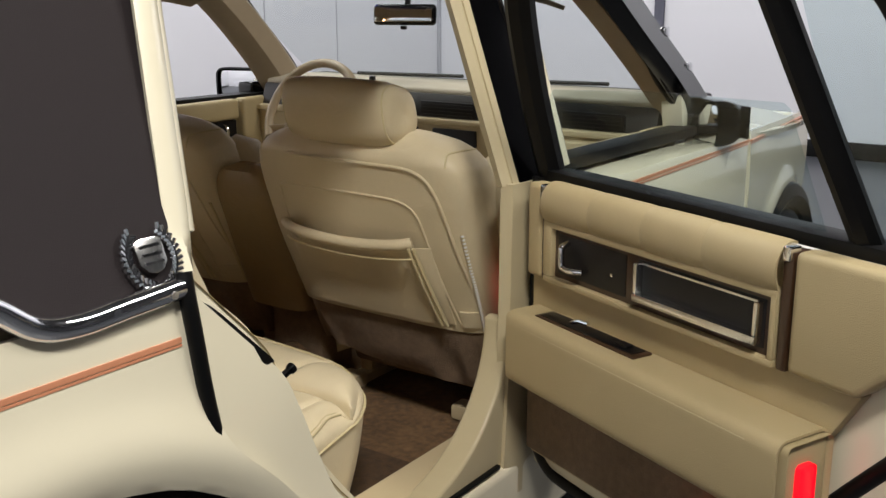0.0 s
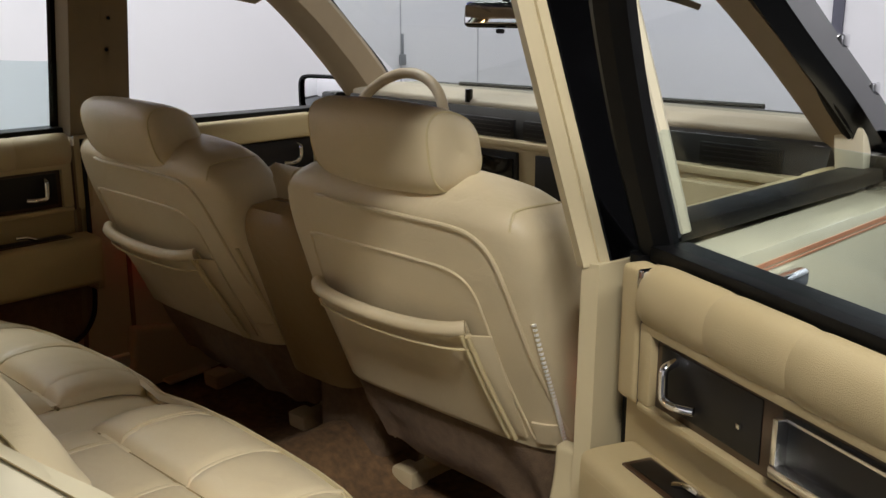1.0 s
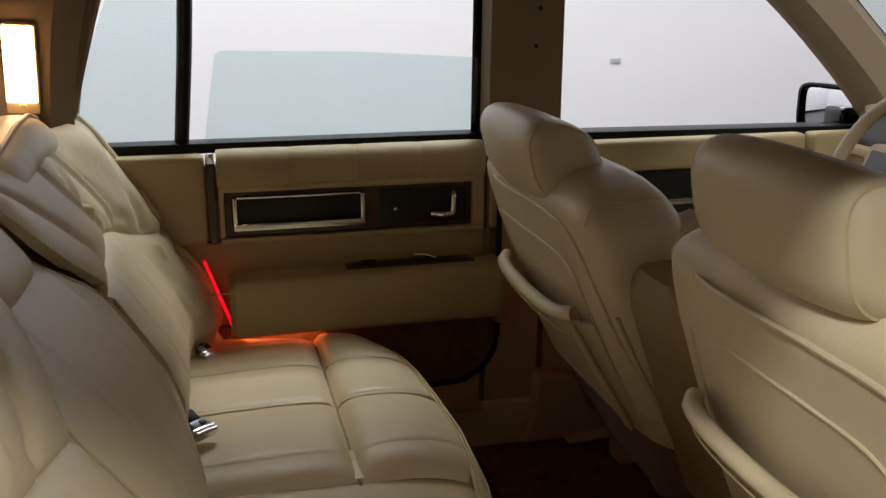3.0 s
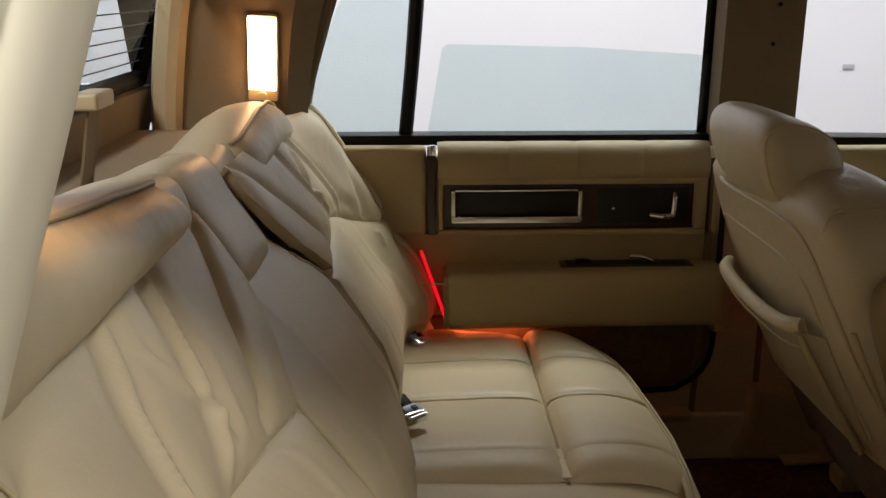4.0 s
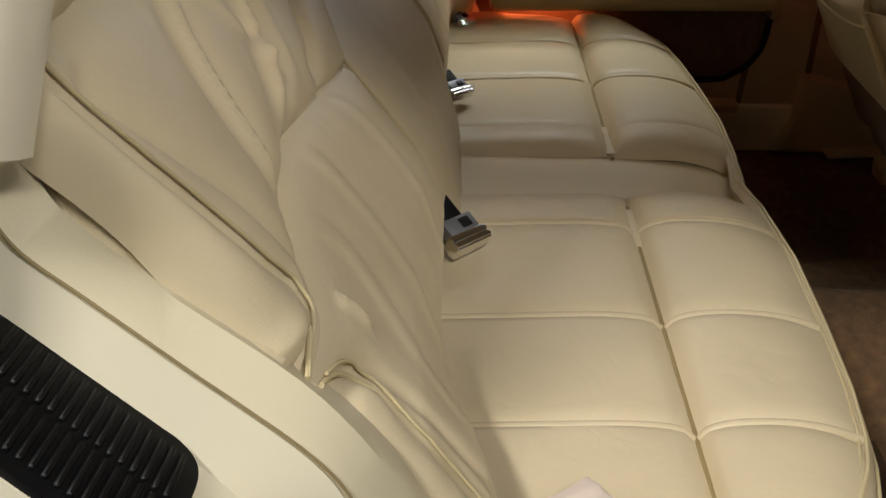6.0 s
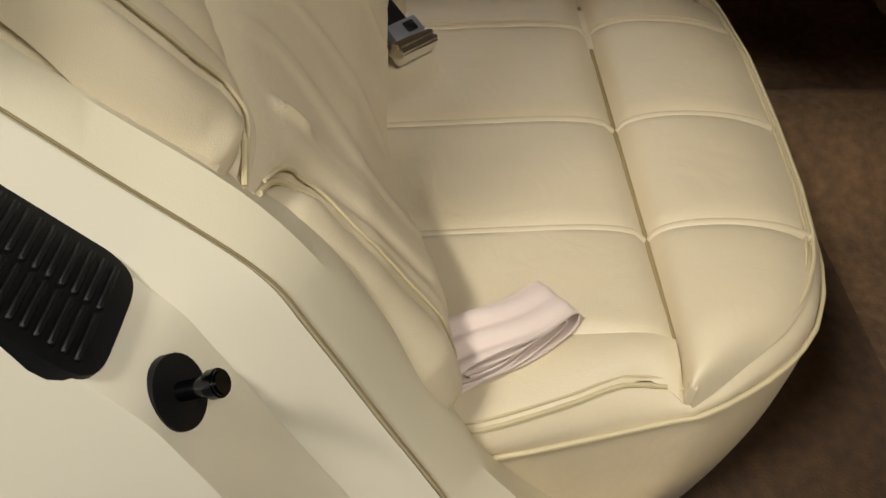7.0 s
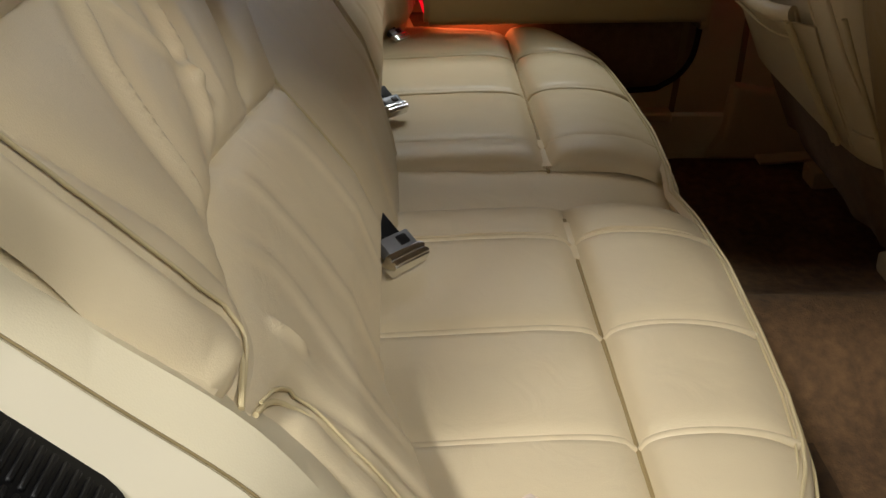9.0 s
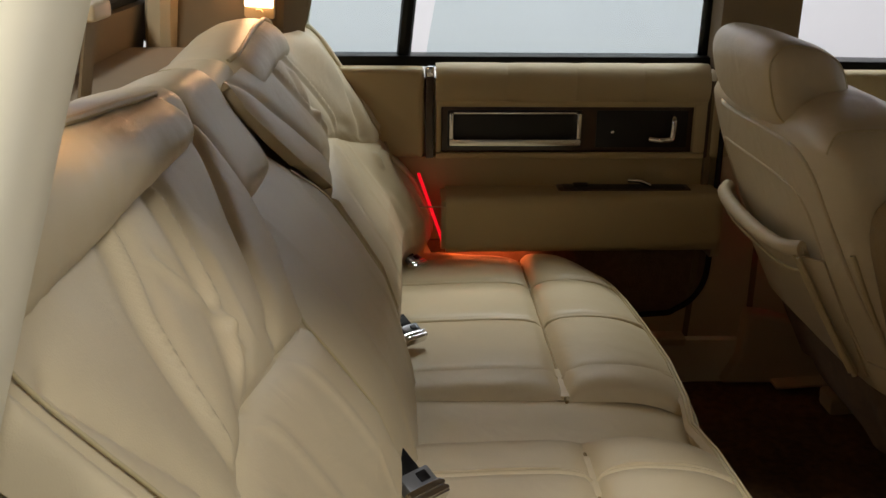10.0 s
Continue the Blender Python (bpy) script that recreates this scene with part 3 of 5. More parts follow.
def shell_point(z, w, e=SQ):
    """A point round the backrest's section; w 0 looks to the right side, -90 degrees to the rear."""
    c, s_ = math.cos(w), math.sin(w)
    hw, dp = track(HALF_W, z), track(DEPTH, z)
    mid = track(BACK_Y, z) + track(DEPTH, min(z, 0.9)) + 0.012
    return Vector((hw * math.copysign(abs(c) ** e, c), mid + dp * math.copysign(abs(s_) ** e, s_), low(z)))


def front_seat(label):
    seat = thing("front_seat", label, "car seat", "front seats")

    def rear(x, z, out=0.0):
        """A point on the rear face."""
        hw, dp = track(HALF_W, z), track(DEPTH, z)
        c = min(1.0, abs(x) / hw) ** (1 / SQ)
        mid = track(BACK_Y, z) + track(DEPTH, min(z, 0.9)) + 0.012
        return Vector((x, mid - dp * max(0.0, 1 - c * c) ** (SQ / 2) - out, low(z)))

    part("backrest", surf(lambda u, v: shell_point(lerp(0.60, 0.99, 1 - (1 - v) ** 1.6), 2 * math.pi * u) + Vector((0, 0, 0)), 72, 40, 0.006), LEATHER_TAN, seat)
    part("back_cap", surf(lambda u, v: Vector((lerp(-0.1, 0.1, u), lerp(0.02, 0.05, v) - 0.02, 0.986)), 6, 3, 0.01), LEATHER_TAN, seat)
    # front bolsters, standing proud of the backrest towards the dash
    for s in (1, -1):
        def bol(u, v, s=s):
            w = 2 * math.pi * u
            k = puff(v, 5)
            z = lerp(0.50, 0.93, v)
            return Vector((s * (0.245 + 0.055 * math.cos(w) * k), track(BACK_Y, z) + 0.19 + 0.085 * math.sin(w) * k, z))
        part("side_bolster", surf(bol, 20, 18, 0.004), LEATHER_TAN, seat)

    for s in (1, -1):
        seam = [shell_point(z, radians(-90 + s * w)) + Vector((0, 0, 0.001)) for z, w in ((0.925, 52), (0.945, 62), (0.952, 76), (0.952, 92), (0.950, 108))]
        part("shoulder_seam", tube(smooth_line(seam, 5), 0.0022, 6), PIPING, seat)
    # flat rear seams
    top = [rear(x, z, 0.001) for x, z in [(-0.278, 0.925), (-0.15, 0.925), (0.05, 0.922), (0.15, 0.92), (0.19, 0.91), (0.215, 0.885), (0.232, 0.84), (0.25, 0.74), (0.262, 0.62)]]
    part("back_piping", tube(smooth_line(top, 6), 0.0036), LEATHER_TAN, seat)
    top = [rear(x, z, 0.0) for x, z in [(-0.20, 0.75), (-0.20, 0.84), (-0.19, 0.855), (-0.1, 0.857), (0.08, 0.856), (0.14, 0.85), (0.168, 0.83), (0.18, 0.79), (0.195, 0.70), (0.215, 0.615)]]
    part("panel_seam", tube(smooth_line(top, 6), 0.0028), LEATHER_TAN, seat)

    def flap(u, v):
        x = lerp(-0.195, lerp(0.180, 0.155, v), u)
        z = lerp(0.612, 0.768 + 0.014 * abs(2 * u - 1) ** 2, v)
        return rear(x, z, 0.010 + 0.020 * puff(u, 5) * step(0.3, 1.0, v) + 0.004 * v)
    pocket = part("map_pocket", surf(flap, 24, 14, 0.006), LEATHER_TAN, seat)
    lip = [rear(lerp(-0.195, 0.155, u), 0.765 + 0.014 * abs(2 * u - 1) ** 2, 0.018 + 0.020 * puff(u, 5)) for u in np.linspace(0, 1, 20)]
    part("pocket_lip", tube(lip, 0.012, 10), LEATHER_TAN, pocket)
    hem = [rear(lerp(-0.195, 0.165, u), 0.740 + 0.012 * abs(2 * u - 1) ** 2, 0.026 + 0.016 * puff(u, 5)) for u in np.linspace(0, 1, 20)]
    part("pocket_hem", tube(hem, 0.0022), PIPING, pocket)
    for off in (0.0, 0.012):
        part("pocket_edge", tube(smooth_line([rear(0.155 + off, 0.772, 0.03), rear(0.165 + off, 0.70, 0.024), rear(0.180 + off, 0.614, 0.016)], 6), 0.004), PIPING, pocket)
    gus = surf(lambda u, v: rear(lerp(lerp(0.180, 0.158, v), lerp(0.204, 0.190, v), u), lerp(0.615, 0.770, v), 0.004 + 0.022 * (1 - u) * v), 4, 10, 0.004)
    part("pocket_gusset", gus, LEATHER_TAN, pocket)
    part("side_flap", surf(lambda u, v: rear(lerp(0.222, 0.262, u), lerp(0.612, 0.645, v), 0.006), 6, 4, 0.004), LEATHER_TAN, seat)
    zp = [shell_point(z, radians(w)) for z, w in ((0.80, -36), (0.74, -33), (0.69, -30), (0.65, -28), (0.605, -26))]
    zipper = part("zipper", tube(smooth_line([p * 1.0 + Vector((0.003, 0, 0)) for p in zp], 8), 0.004), PIPING, seat, "pale ribbed zip edge")
    bm = bmesh.new()
    for i, p in enumerate(smooth_line([q + Vector((0.006, -0.002, 0)) for q in zp], 9)):
        box(p.x - 0.002, p.x + 0.002, p.y - 0.003, p.y + 0.003, p.z - 0.0018, p.z + 0.0018, bm=bm)
    part("zip_teeth", bm, WHITE, zipper)

    def skirt(u, v):
        w = lerp(-176, -4, u)
        hem = 0.425 + 0.016 * math.sin(u * 7) - 0.035 * step(0.70, 0.95, u)
        z = lerp(hem, 0.556, v)
        p = shell_point(0.6, radians(w))
        crease = 0.010 * noise.noise((u * 14, v * 2.0, 1.0)) + 0.006 * math.sin(u * 31 + 3 * v)
        return Vector((p.x * lerp(0.95, 0.992, v), p.y + 0.006 + 0.050 * (1 - v) ** 1.2 + crease * (1.1 - v), z))
    part("carpet_skirt", surf(skirt, 72, 14, 0.010), CARPET, seat)

    # head restraint: a rear face that leans, and two closed ends
    def head(u, v):
        k = math.copysign(1 - (1 - abs(u * 2 - 1)) ** 1.7, u - 0.5)
        end = max(0.0, 1 - abs(k) ** 14) ** 0.5
        x = 0.143 * k + 0.009 * k * end
        w = 2 * math.pi * v
        c, s_ = math.cos(w), math.sin(w)
        cc = math.copysign(abs(c) ** 0.68, c)
        ss = math.copysign(abs(s_) ** 0.68, s_)
        taper = 1 - 0.20 * (cc + 0.2) * (cc > -0.2)
        y = -0.040 + 0.058 * cc * end - 0.012 * ss * end + 0.010 * k * k
        z = 1.022 + (0.063 + 0.008 * (1 - k * k)) * ss * taper * end
        return Vector((x - 0.010, y, z))
    hr = part("headrest", surf(head, 40, 36, 0.0003), LEATHER_TAN, seat)
    for s in (1, -1):
        ring = [head(0.5 + s * 0.352, v) for v in np.linspace(0, 1, 40)]
        part("headrest_seam", tube(ring[:-1], 0.0022, 6, True), PIPING, hr)
    for s in (1, -1):
        part("headrest_post", tube([(s * 0.07, 0.02, 0.95), (s * 0.07, 0.02, 1.0)], 0.007), CHROME, hr)

    def cush(u, v):
        x = lerp(-0.28, 0.28, u)
        y = lerp(0.20, 0.66, v)
        return Vector((x, y, 0.46 + 0.07 * puff(u, 6) * puff(v, 6) + 0.03 * v))
    part("seat_cushion", surf(cush, 20, 20, 0.10), LEATHER_TAN, seat)
    part("seat_base", box(-0.25, 0.25, 0.24, 0.60, 0.34, 0.46, 0.02), CARPET, seat)
    for x in (-0.216, 0.134):
        tr = part("seat_track", box(x - 0.022, x + 0.022, 0.19, 0.55, 0.288, 0.315, 0.004), PLASTIC, seat)
        part("track_cap", box(x - 0.03, x + 0.03, 0.17, 0.22, 0.288, 0.325, 0.008), PLASTIC, tr)
        part("track_riser", box(x - 0.018, x + 0.018, 0.25, 0.30, 0.315, 0.36, 0.003), PLASTIC, tr)
    part("slide_lever", box(-0.325, -0.285, 0.10, 0.22, 0.300, 0.308, 0.004), PLASTIC, seat)
    return seat


ps = front_seat("tan leather front passenger seat with gathered map pocket")
ps.matrix_world = Matrix.Translation((0.376, 0.0, 0.0))
ds = copy_thing(ps, Matrix.Translation((-0.342, 0.062, 0.561)) @ Matrix.Rotation(radians(4), 4, "X") @ Matrix.Translation((0.0, -0.06, -0.57)))
for ob in list(ds.children_recursive):
    if ob.name.startswith("zip_teeth"):
        bpy.data.objects.remove(ob)
for ob in ds.children:
    if ob.name.startswith("headrest"):
        ob.location.z -= 0.030
tagged(ds, "tan leather driver's seat with gathered map pocket in shade")

arm = thing("folding_armrest", "brown leather folding armrest upright between the front seats", "armrest", at=(0.03, 0.0, 0.45))


def arm_fn(u, v):
    w = 2 * math.pi * u
    c, s_ = math.cos(w), math.sin(w)
    k = max(0.0, 1 - max(0.0, (v - 0.72) / 0.28) ** 2.4) ** 0.5
    z = lerp(0.50, 0.872, v)
    return Vector((0.005 + 0.100 * math.copysign(abs(c) ** 0.5, c) * (0.25 + 0.75 * k), 0.155 - 0.36 * (z - 0.5) + 0.07 * math.copysign(abs(s_) ** 0.5, s_) * (0.15 + 0.85 * k), z))


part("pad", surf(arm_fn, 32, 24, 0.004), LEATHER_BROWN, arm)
part("arm_skirt", box(-0.09, 0.10, 0.16, 0.28, 0.30, 0.51, 0.03, 3), CARPET, arm)


# ---------------------------------------------------------------- doors
def lean(z):
    """How far the side glass leans in at a height."""
    return 0.0 if z < 0.93 else 0.38 * (z - 0.93)


def rear_door(name, m, s, label, end=-0.655):
    """Local axes: the hinge at y 0, the rear end at y -0.9; the cabin lies towards s * x."""
    door = thing(name, label, "car door", "rear doors")

    def add(n, bm, mat, parent=None, lab="", smooth=True):
        if s < 0:
            bmesh.ops.scale(bm, vec=(-1, 1, 1), verts=bm.verts)
        ob = part(n, bm, mat, parent or door, lab, smooth)
        return ob
    out = [(0.02, 0.36), (0.02, 0.90), (-0.90, 0.905), (-0.87, 0.74), (-0.74, 0.60), (-0.62, 0.44), (-0.54, 0.36)]
    add("door_shell", prism(out, "x", -0.15, -0.014, 0.012), PAINT, lab="cream painted outer shell")
    edge = smooth_line([(0, 0.02, 0.93), (0, 0.022, 0.60), (0, 0.02, 0.44), (0, -0.02, 0.37), (0, -0.12, 0.355), (0, -0.42, 0.355), (0, -0.52, 0.40), (0, -0.64, 0.56), (0, -0.76, 0.70), (0, -0.85, 0.80), (0, -0.885, 0.93)], 6)
    add("door_seal", tube([p + Vector((-0.02, 0, 0)) for p in edge], 0.014, 10), BLACK, lab="black rubber weather seal")
    low = [(0.0, 0.40), (0.0, 0.757), (-0.70, 0.757), (-0.64, 0.66), (-0.56, 0.52), (-0.50, 0.44), (-0.44, 0.40)]
    add("trim_panel", prism(low, "x", -0.016, 0.006, 0.004), VINYL_TRIM)
    # upper pad: border frame of four pieces round the recessed panel, with a tufted roll above
    cuts = [-0.052, -0.178, -0.305, -0.435, -0.568]
    for a, b in zip(cuts, cuts[1:]):
        def roll(u, v, a=a, b=b):
            y = lerp(a, b, u)
            w = lerp(-0.5, 0.62, v) * math.pi
            k = 0.90 + 0.10 * puff(u, 7)
            return (0.002 + 0.030 * math.cos(w) * k, y, 0.896 + 0.036 * math.sin(w) * (0.97 + 0.03 * puff(u, 7)))
        add("tufted_roll", surf(roll, 10, 14, 0.004), VINYL_TRIM)
    for nm, b in (("pad_foot", (-0.568, -0.052, 0.757, 0.768)), ("pad_front", (-0.076, -0.052, 0.768, 0.866)), ("pad_rear", (-0.568, -0.558, 0.768, 0.866)), ("pad_head", (-0.568, -0.052, 0.856, 0.868))):
        add(nm, box(-0.012, 0.026, b[0], b[1], b[2], b[3], 0.004), VINYL_TRIM)
    add("pad_core", box(-0.016, 0.004, -0.566, -0.054, 0.76, 0.92), VINYL_TRIM)
    add("front_strip", box(-0.014, 0.022, -0.042, 0.0, 0.757, 0.928, 0.009, 3), VINYL_TRIM)
    add("dark_bead", box(-0.014, 0.020, -0.051, -0.043, 0.757, 0.925, 0.002), WOOD)
    add("chrome_clip", box(0.004, 0.026, -0.054, -0.040, 0.905, 0.930, 0.004), CHROME)
    wood = add("wood_surround", box(0.004, 0.016, -0.558, -0.076, 0.768, 0.857, 0.002), WOOD, lab="dark walnut surround")
    add("switch_inset", box(0.012, 0.0175, -0.262, -0.086, 0.777, 0.849, 0.002), PANEL_BLACK, wood)
    add("lock_knob", box(0.017, 0.022, -0.234, -0.228, 0.805, 0.811, 0.0015), SATIN, wood)
    add("ashtray_inset", box(0.012, 0.0175, -0.546, -0.290, 0.777, 0.849, 0.002), PANEL_BLACK, wood)
    pull = tube(smooth_line([(0.018, -0.115, 0.838), (0.034, -0.117, 0.832), (0.036, -0.118, 0.815), (0.036, -0.119, 0.803), (0.036, -0.122, 0.797), (0.034, -0.140, 0.795), (0.022, -0.158, 0.795)], 5), 0.0055, 10)
    add("door_handle", pull, CHROME, lab="chrome L-shaped handle")
    add("pull_bar", box(0.016, 0.034, -0.543, -0.293, 0.783, 0.796, 0.003), SATIN, lab="satin chrome pull cup frame")
    add("pull_end", box(0.016, 0.032, -0.543, -0.535, 0.796, 0.845, 0.002), SATIN)
    add("pull_end", box(0.016, 0.032, -0.301, -0.293, 0.796, 0.845, 0.002), SATIN)
    add("pull_top", box(0.016, 0.022, -0.535, -0.301, 0.842, 0.846, 0.001), SATIN)
    add("joint_strip", box(-0.014, 0.022, -0.588, -0.572, 0.757, 0.925, 0.003), WOOD, lab="dark brown dividing strip")
    add("joint_clip", box(0.004, 0.026, -0.586, -0.572, 0.912, 0.932, 0.003), CHROME)
    rear = [(-0.590, 0.757), (-0.590, 0.928), (-0.845, 0.928), (-0.80, 0.85), (-0.70, 0.757)]
    add("rear_pad", prism(rear, "x", -0.02, 0.024, 0.012, 3), VINYL_TRIM)

    def rest(u, v):
        y = lerp(-0.03, end, u)
        w = v * 2 * math.pi
        c, s_ = math.cos(w), math.sin(w)
        d = 0.040 + 0.010 * u
        return (0.004 + d + d * math.copysign(abs(c) ** 0.28, c), y, (0.636 if s < 0 else 0.646) + (0.064 if s < 0 else 0.054) * math.copysign(abs(s_) ** 0.28, s_) * (1 - 0.05 * u))
    bm = surf(rest, 20, 40, 0.004)
    add("armrest", bm, VINYL_TRIM)
    add("armrest_end", box(0.006, 0.096, end - 0.003, end + 0.003, 0.578 if s < 0 else 0.596, 0.694, 0.012, 3), VINYL_TRIM)
    add("armrest_end", box(0.006, 0.082, -0.034, -0.026, 0.574, 0.698, 0.012, 3), VINYL_TRIM)
    add("armrest_seam", tube([(0.086 + 0.018 * u, lerp(-0.035, -0.60, u), 0.684) for u in np.linspace(0, 1, 12)], 0.0015, 6), PIPING)
    sw = add("switch_plate", box(0.020, 0.062, -0.335, -0.080, 0.698, 0.706, 0.003), WOOD, lab="dark wood switch plate")
    add("switch_frame", box(0.026, 0.056, -0.325, -0.090, 0.7055, 0.7075, 0.001), PANEL_BLACK, sw)
    add("window_switch", tube(smooth_line([(0.040, -0.155, 0.708), (0.040, -0.175, 0.716), (0.040, -0.20, 0.718)], 4), 0.004), CHROME, sw)
    add("lighter", box(0.032, 0.050, -0.305, -0.275, 0.707, 0.713, 0.004), PANEL_BLACK, sw)
    carp = [(0.0, 0.41), (0.0, 0.590), (-0.60, 0.590), (-0.55, 0.50), (-0.48, 0.43), (-0.43, 0.41)]
    add("carpet_panel", prism(carp, "x", 0.0, 0.016, 0.004), CARPET)
    if s < 0:
        lens_bm = box(0.040, 0.072, end - 0.012, end - 0.002, 0.594, 0.662, 0.010, 3)
    else:
        # far lens drawn out into a slanted glowing strip that stands for its glow
        lens_bm = prism([(end, 0.596), (end - 0.006, 0.596), (end - 0.054, 0.735), (end - 0.048, 0.735)], "x", 0.045, 0.058, 0.002)
    add("courtesy_lens", lens_bm, RED_GLOW, lab="lit red courtesy lamp lens")
    add("footwell_lens", box(0.022, 0.05, end + 0.02, end + 0.16, 0.563 if s < 0 else 0.584, 0.573 if s < 0 else 0.594, 0.002), AMBER_GLOW, lab="lit courtesy lamp under the armrest")
    # window
    def fx(z):
        return -0.045 + lean(z)
    add("belt_seal", prism([(0.0, 0.925), (0.0, 0.945), (-0.86, 0.945), (-0.86, 0.925)], "x", -0.075, -0.018, 0.004), BLACK)

    def bar(pts, w, d):
        bm = bmesh.new()
        q = smooth_line([(fx(z), y, z) for y, z in pts], 6)
        return tube(q, w, 8, bm=bm)
    add("front_frame", bar([(0.016, 0.93), (0.0, 1.08), (-0.03, 1.22), (-0.055, 1.285)], 0.026, 0), BLACK)
    add("top_frame", bar([(-0.055, 1.285), (-0.11, 1.312), (-0.30, 1.318), (-0.50, 1.318), (-0.64, 1.312)], 0.022, 0), BLACK)
    add("rear_frame", bar([(-0.64, 1.312), (-0.725, 1.27), (-0.785, 1.12), (-0.842, 0.93)], 0.022 if s < 0 else 0.012, 0), BLACK if s < 0 else PILLAR_TRIM)
    add("division_bar", bar([(-0.655, 0.93), (-0.605, 1.12), (-0.555, 1.315)], 0.020, 0) if s < 0 else bar([(-0.630, 0.93), (-0.612, 1.12), (-0.598, 1.315)], 0.0135, 0), BLACK)

    def pane(pts):
        bm = bmesh.new()
        a = [bm.verts.new((fx(z) - 0.002, y, z)) for y, z in pts]
        b = [bm.verts.new((fx(z) - 0.006, y, z)) for y, z in pts]
        bm.faces.new(a)
        bm.faces.new(b[::-1])
        for i in range(len(a)):
            j = (i + 1) % len(a)
            bm.faces.new((a[i], b[i], b[j], a[j]))
        return bm
    g = add("window_pane", pane([(-0.02, 0.92), (-0.035, 1.06), (-0.045, 1.085), (-0.06, 1.096), (-0.30, 1.112), (-0.55, 1.118), (-0.56, 1.11), (-0.59, 0.92)]), GLASS, lab="half lowered tinted glass", smooth=False)
    g.visible_shadow = False
    g = add("quarter_pane", pane([(-0.64, 0.92), (-0.605, 1.30), (-0.65, 1.30), (-0.715, 1.26), (-0.775, 1.12), (-0.835, 0.93)]), GLASS, lab="fixed tinted quarter glass", smooth=False)
    g.visible_shadow = False
    door.matrix_world = m
    return door


rear_door("rear_door", Matrix.Translation((-0.72, 0.0, 0.0)), 1, "closed rear door with beige vinyl trim and half-open window", -0.550)
rear_door("rear_door", pose(0.834, -0.059, 0, 0, 0, 67), -1, "wide open rear door with beige vinyl trim and wood surround")


def front_door(s, label):
    """The side s of the car; hinge forward at y 1.0."""
    door = thing("front_door", label, "car door", "front doors")
    x = s * 0.72
    out = [(0.06, 0.36), (0.06, 0.905), (0.98, 0.895), (0.99, 0.36)]
    a, b = sorted((s * 0.735, s * 0.872))
    part("door_shell", prism(out, "x", a, b, 0.012), PAINT, door, "cream painted outer shell")
    a, b = sorted((s * 0.735, s * 0.715))
    part("trim_panel", prism([(0.12, 0.36), (0.12, 0.76), (0.90, 0.76), (0.95, 0.36)], "x", a, b, 0.004), VINYL_TRIM, door)
    a, b = sorted((s * 0.735, s * 0.69))
    part("upper_pad", prism([(0.13, 0.86), (0.13, 0.925), (0.66, 0.925), (0.66, 0.86)], "x", a, b, 0.014, 3), VINYL_TRIM, door)
    part("end_pad", prism([(0.675, 0.76), (0.675, 0.925), (0.80, 0.925), (0.88, 0.76)], "x", a, b, 0.012, 3), VINYL_TRIM, door)
    a, b = sorted((s * 0.735, s * 0.705))
    part("black_panel", prism([(0.13, 0.765), (0.13, 0.858), (0.655, 0.858), (0.655, 0.765)], "x", a, b, 0.003), PANEL_BLACK, door)
    a, b = sorted((s * 0.705, s * 0.698))
    part("bright_strip", prism([(0.15, 0.785), (0.15, 0.797), (0.42, 0.797), (0.42, 0.785)], "x", a, b, 0.002), SATIN, door)
    part("door_handle", tube(smooth_line([(s * 0.705, 0.595, 0.845), (s * 0.685, 0.595, 0.838), (s * 0.683, 0.593, 0.81), (s * 0.685, 0.575, 0.797), (s * 0.70, 0.55, 0.795)], 5), 0.005), CHROME, door)
    a, b = sorted((s * 0.735, s * 0.64))
    part("armrest", box(a, b, 0.16, 0.72, 0.58, 0.70, 0.02, 3), VINYL_TRIM, door)
    a, b = sorted((s * 0.66, s * 0.70))
    part("courtesy_lens", box(a, b, 0.148, 0.162, 0.60, 0.68, 0.006, 3), RED_GLOW, door, "lit red courtesy lamp lens")
    a, b = sorted((s * 0.735, s * 0.80))
    part("belt_seal", prism([(0.10, 0.915), (0.10, 0.94), (0.96, 0.93), (0.96, 0.905)], "x", a, b, 0.004), BLACK, door)

    def fx(z):
        return s * (0.765 - 0.25 * max(0, z - 0.93))
    fr = smooth_line([(fx(z) + s * 0.034, y, z) for y, z in ((0.098, 0.93), (0.078, 1.10), (0.053, 1.27))], 6)
    o = 0.065 if s < 0 else 0.0
    part("rear_frame", tube(fr, 0.015), CREAM_EDGE, door, "cream painted window frame edge")
    fr = smooth_line([(fx(z) + s * 0.046, y, z) for y, z in ((0.070, 0.93), (0.050, 1.10), (0.025, 1.27))], 6)
    part("chrome_strip", tube(fr, 0.006), CHROME, door)
    fr = smooth_line([(fx(z), y, z) for y, z in ((0.04, 1.27), (0.10, 1.30), (0.40, 1.285), (0.55 + o, 1.20), (0.70 + o, 1.05), (0.83 + o, 0.93))], 6)
    part("front_frame", tube(fr, 0.016), BLACK, door)
    part("mirror_sail", prism([(0.86, 0.925), (0.855, 0.965), (0.92, 0.925)] if s < 0 else [(0.76, 0.925), (0.74, 1.01), (0.86, 0.925)], "x", *sorted((s * 0.72, s * 0.775)), 0.004), CREAM_EDGE, door)
    # outside handle
    a, b = sorted((s * 0.872, s * 0.90))
    part("outer_handle", box(a, b, 0.15, 0.29, 0.835, 0.862, 0.008, 3), CHROME, door, "chrome pull handle")
    part("lock_button", tube([(s * 0.872, 0.11, 0.848), (s * 0.879, 0.11, 0.848)], 0.009, 12), CHROME, door)
